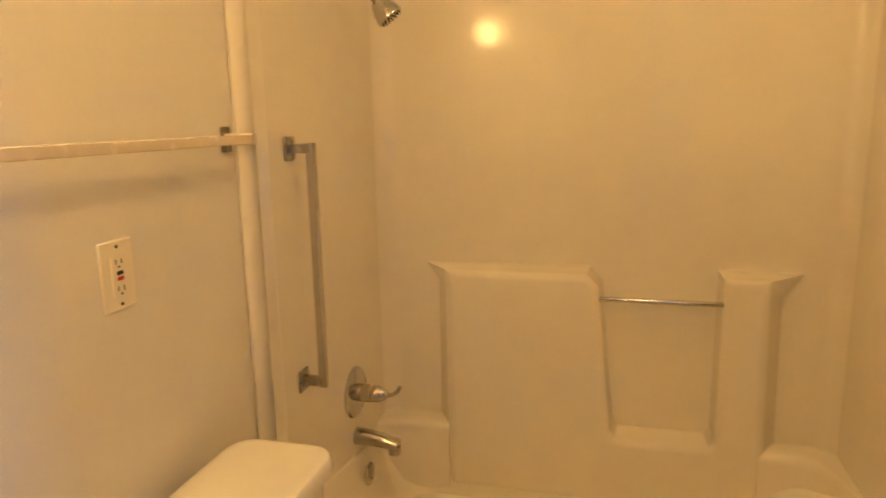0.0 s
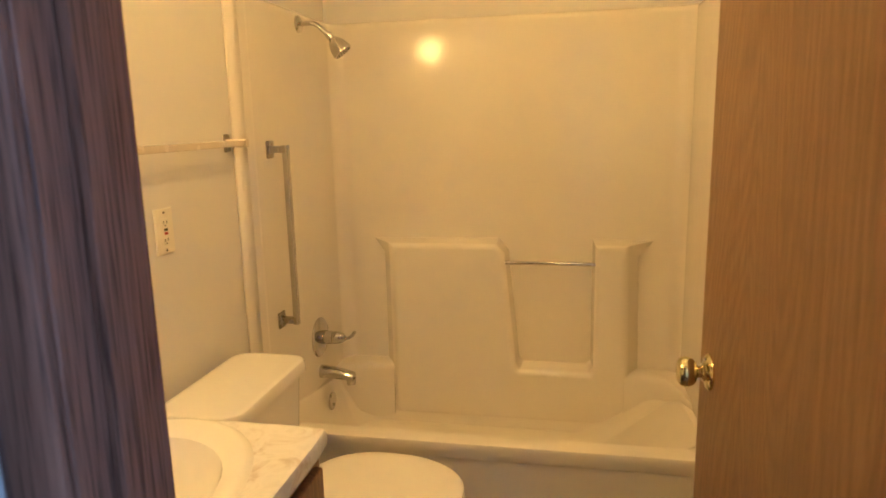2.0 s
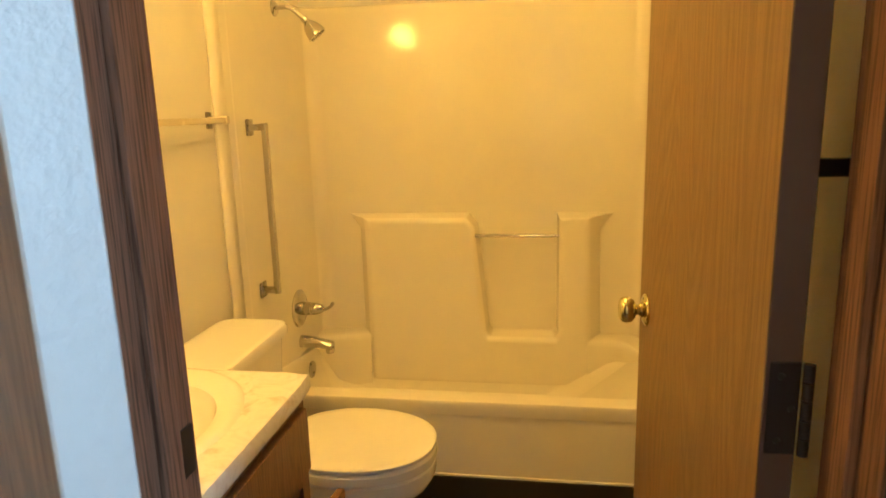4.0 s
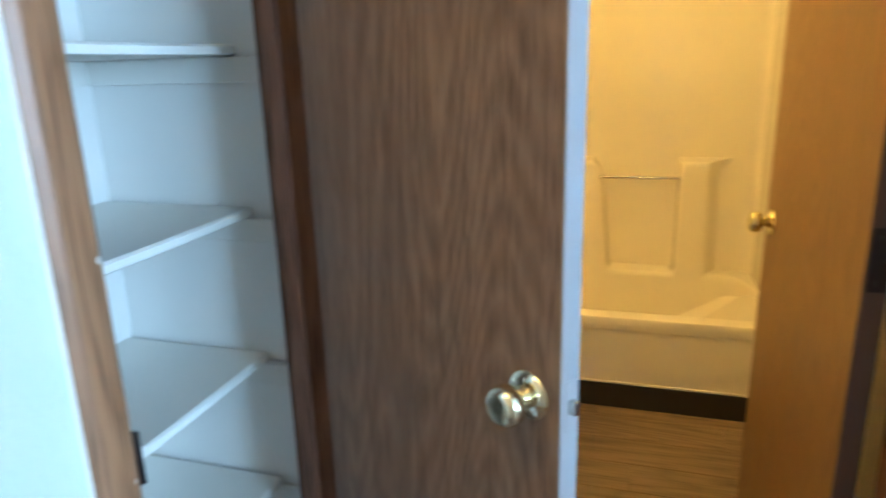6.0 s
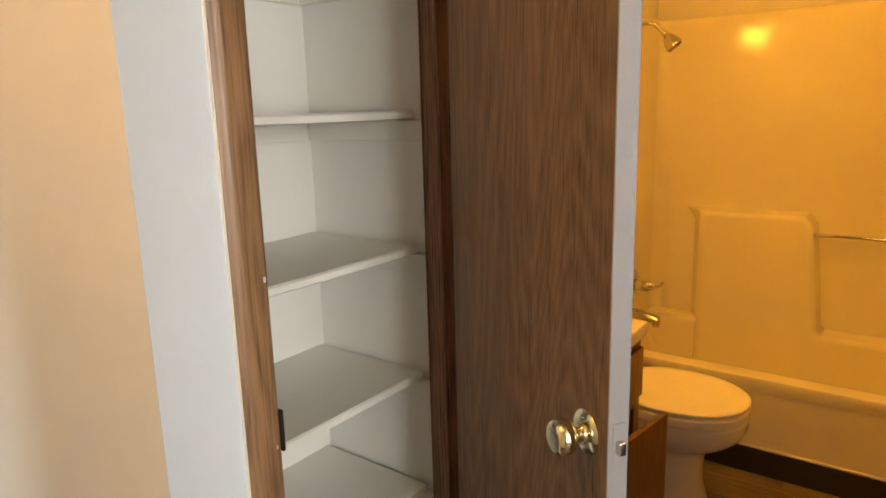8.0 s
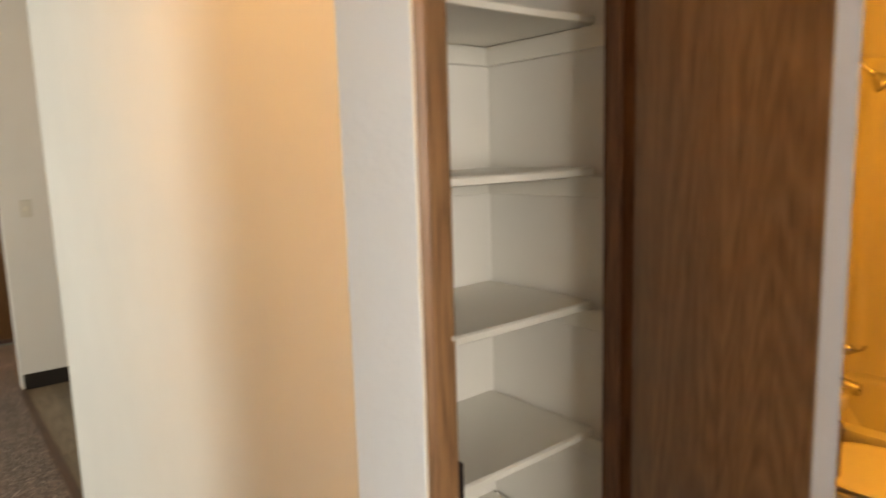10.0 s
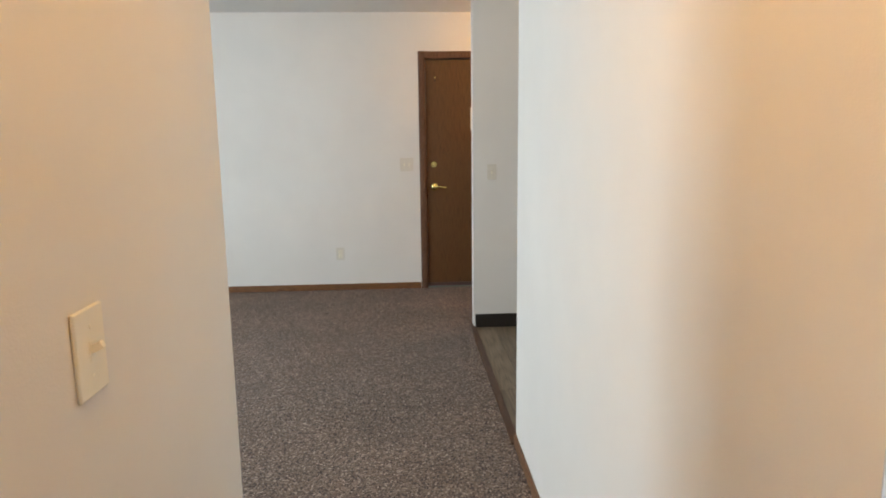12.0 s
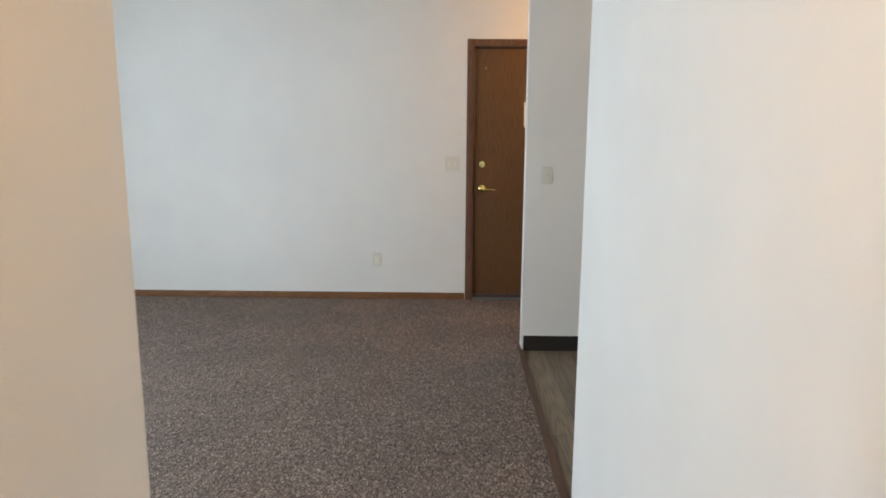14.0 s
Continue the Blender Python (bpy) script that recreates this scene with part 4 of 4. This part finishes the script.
for y in (-0.09, 0.0, 0.09):
    bm = bmesh.new()
    bmesh.ops.create_uvsphere(bm, u_segments=20, v_segments=12, radius=0.036)
    part("globe", turned(bm, Matrix.Translation((0.088, y, 0))), BULB, vl, "glowing warm globe")
    part("socket", turned(lathe([(0.022, 0.033), (0.022, 0.052), (0.0, 0.052)]), Matrix.Translation((0, y, 0)) @ FACE), CHROME, vl)

# ---- switches and outlets ----


def wall_plate(name, m, w, h, label, category, fill, cover=PLATE):
    t = new(name)
    t.empty_display_size = 0.03
    t.matrix_world = m
    tagged(t, label, category)
    p = rbox(-w / 2, w / 2, -0.0058, 0.0, -h / 2, h / 2, 0.0028, 3)
    part("plate", p, cover, t)
    fill(t)
    return t


def screw(t, x, z, material=PLATE):
    part("screw", turned(lathe([(0.0032, 0.0), (0.0028, 0.0012), (0.0, 0.0014)], 10), Matrix.Translation((x, -0.0055, z)) @ SIDE), material, t)


def toggle(x):
    def fill(t):
        g = part("toggle_collar", rbox(x - 0.006, x + 0.006, -0.0068, -0.005, -0.013, 0.013, 0.0006, 1), PLATE, t)
        part("toggle", turned(rbox(-0.0042, 0.0042, -0.016, 0.0, -0.005, 0.005, 0.0014), Matrix.Translation((x, -0.005, 0.002)) @ Matrix.Rotation(radians(-28), 4, "X")), PLATE, g)
        for z in (-0.030, 0.030):
            screw(t, x, z)
    return fill


def double_toggle(t):
    toggle(-0.023)(t)
    toggle(0.023)(t)


def receptacle(t):
    for z in (-0.0195, 0.0195):
        r = part("socket", rbox(-0.0165, 0.0165, -0.0072, -0.005, z - 0.0145, z + 0.0145, 0.0009, 1), PLATE, t)
        for x in (-0.0063, 0.0063):
            part("slot", rbox(x - 0.001, x + 0.001, -0.0076, -0.0070, z - 0.002, z + 0.0065, 0.0002, 1), BUTTONK, r)
        part("slot", rbox(-0.002, 0.002, -0.0076, -0.0070, z - 0.0095, z - 0.0055, 0.0004, 1), BUTTONK, r)
    screw(t, 0, 0)


def gfci(t):
    f = part("socket", rbox(-0.0168, 0.0168, -0.0078, -0.005, -0.0335, 0.0335, 0.0009, 1), PLATE, t)
    for z in (-0.0225, 0.0225):
        for x in (-0.0063, 0.0063):
            part("slot", rbox(x - 0.0011, x + 0.0011, -0.0082, -0.0076, z - 0.003, z + 0.005, 0.0002, 1), BUTTONK, f)
        part("slot", rbox(-0.002, 0.002, -0.0082, -0.0076, z - 0.0095, z - 0.006, 0.0004, 1), BUTTONK, f)
    part("test_button", rbox(-0.007, 0.007, -0.0098, -0.0076, 0.0012, 0.0078, 0.0006, 1), BUTTONK, f, "black test button")
    part("reset_button", rbox(-0.007, 0.007, -0.0098, -0.0076, -0.0078, -0.0012, 0.0006, 1), BUTTONR, f, "red reset button")
    for z in (-0.048, 0.048):
        screw(t, 0, z, BRONZE)


wall_plate("gfci_outlet", pose(XB, 0.856, 1.092, 0, 0, 90), 0.074, 0.116, "ivory outlet with black and red test buttons", "outlet", gfci)
wall_plate("light_switch", pose(-0.325, YH, 1.139, 0, 0, 180), 0.071, 0.106, "ivory toggle switch plate on the hall wall", "switch", toggle(0))
wall_plate("light_switch", pose(XK, -0.735, 1.134, 0, 0, 90), 0.064, 0.108, "ivory toggle switch plate beside the kitchen", "switch", toggle(0), ALMOND)
wall_plate("light_switch", pose(XE, -1.332, 1.141, 0, 0, 90), 0.118, 0.120, "ivory double toggle switch plate beside the entry door", "switch", double_toggle, ALMOND)
wall_plate("wall_outlet", pose(XE, -1.957, 0.337, 0, 0, 90), 0.072, 0.116, "ivory duplex outlet low on the living room wall", "outlet", receptacle, ALMOND)

# entry ceiling lamp, round the corner from the hall
el = thing("ceiling_lamp", (-4.95, -0.25, H), "warm round ceiling lamp in the entry", "lamp")
part("base", turned(lathe([(0.075, 0.0), (0.075, 0.02), (0.06, 0.028), (0.0, 0.028)]), Matrix.Diagonal((1, 1, -1, 1))), BRASS, el)
part("globe", turned(lathe([(0.062, 0.026), (0.098, 0.050), (0.110, 0.085), (0.095, 0.120), (0.055, 0.142), (0.0, 0.150)]), Matrix.Diagonal((1, 1, -1, 1))), ENTRYGLOBE, el, "glowing frosted globe")

# fill lamp added out of view in the kitchen to lift its end wall
kl = thing("ceiling_lamp", (-3.25, 0.10, H), "added warm round lamp, unseen, that brightens the kitchen end wall", "lamp")
part("base", turned(lathe([(0.075, 0.0), (0.075, 0.02), (0.06, 0.028), (0.0, 0.028)]), Matrix.Diagonal((1, 1, -1, 1))), BRASS, kl)
part("globe", turned(lathe([(0.062, 0.026), (0.098, 0.050), (0.110, 0.085), (0.095, 0.120), (0.055, 0.142), (0.0, 0.150)]), Matrix.Diagonal((1, 1, -1, 1))), KITCHENFILL, kl, "glowing frosted globe")

bl = thing("ceiling_lamp", (0.33, 0.85, H), "warm round ceiling lamp in the bathroom", "lamp")
part("base", turned(lathe([(0.075, 0.0), (0.075, 0.02), (0.06, 0.028), (0.0, 0.028)]), Matrix.Diagonal((1, 1, -1, 1))), BRASS, bl)
part("globe", turned(lathe([(0.062, 0.026), (0.085, 0.045), (0.092, 0.065), (0.080, 0.090), (0.045, 0.108), (0.0, 0.114)]), Matrix.Diagonal((1, 1, -1, 1))), BATHGLOBE, bl, "glowing frosted globe")
hl = thing("ceiling_lamp", (HALL_X, -1.38, H), "warm round ceiling lamp in the hall", "lamp")
part("base", turned(lathe([(0.075, 0.0), (0.075, 0.02), (0.06, 0.028), (0.0, 0.028)]), Matrix.Diagonal((1, 1, -1, 1))), BRASS, hl)
part("globe", turned(lathe([(0.062, 0.026), (0.098, 0.050), (0.110, 0.085), (0.095, 0.120), (0.055, 0.142), (0.0, 0.150)]), Matrix.Diagonal((1, 1, -1, 1))), HALLGLOBE, hl, "glowing frosted globe")

# ---- vinyl plank floors ----


def planks(name, x0, x1, y0, y1, label, width=0.152, length=1.22):
    f = structure(name, boxes((x0, x1, y0, y1, -0.04, -0.006)), GROUT, label, "floor")
    shared = {}
    row = 0
    y = y0
    while y < y1 - 1e-4:
        w = min(width, y1 - y)
        x = x0 - length * ((row * 0.37) % 1.0)
        while x < x1 - 1e-4:
            a, b = max(x, x0), min(x + length, x1)
            if b - a > 0.02:
                key = (round(b - a, 3), round(w, 3))
                if key not in shared:
                    shared[key] = mesh_of("plank", rbox(0.0006, key[0] - 0.0006, 0.0006, key[1] - 0.0006, -0.006, 0.0, 0.0009, 1), PLANK)
                p = new("plank", shared[key])
                p.location = (a, y, 0)
                p.parent = f
            x += length
        y += width
        row += 1
    return f


planks("floor_bath", XB, XR, YF + 0.0, 1.236, "grey-brown wood-look vinyl plank floor")
planks("floor_kitchen", XK, XKC, YK + 0.0, 1.6, "grey-brown wood-look vinyl plank floor")
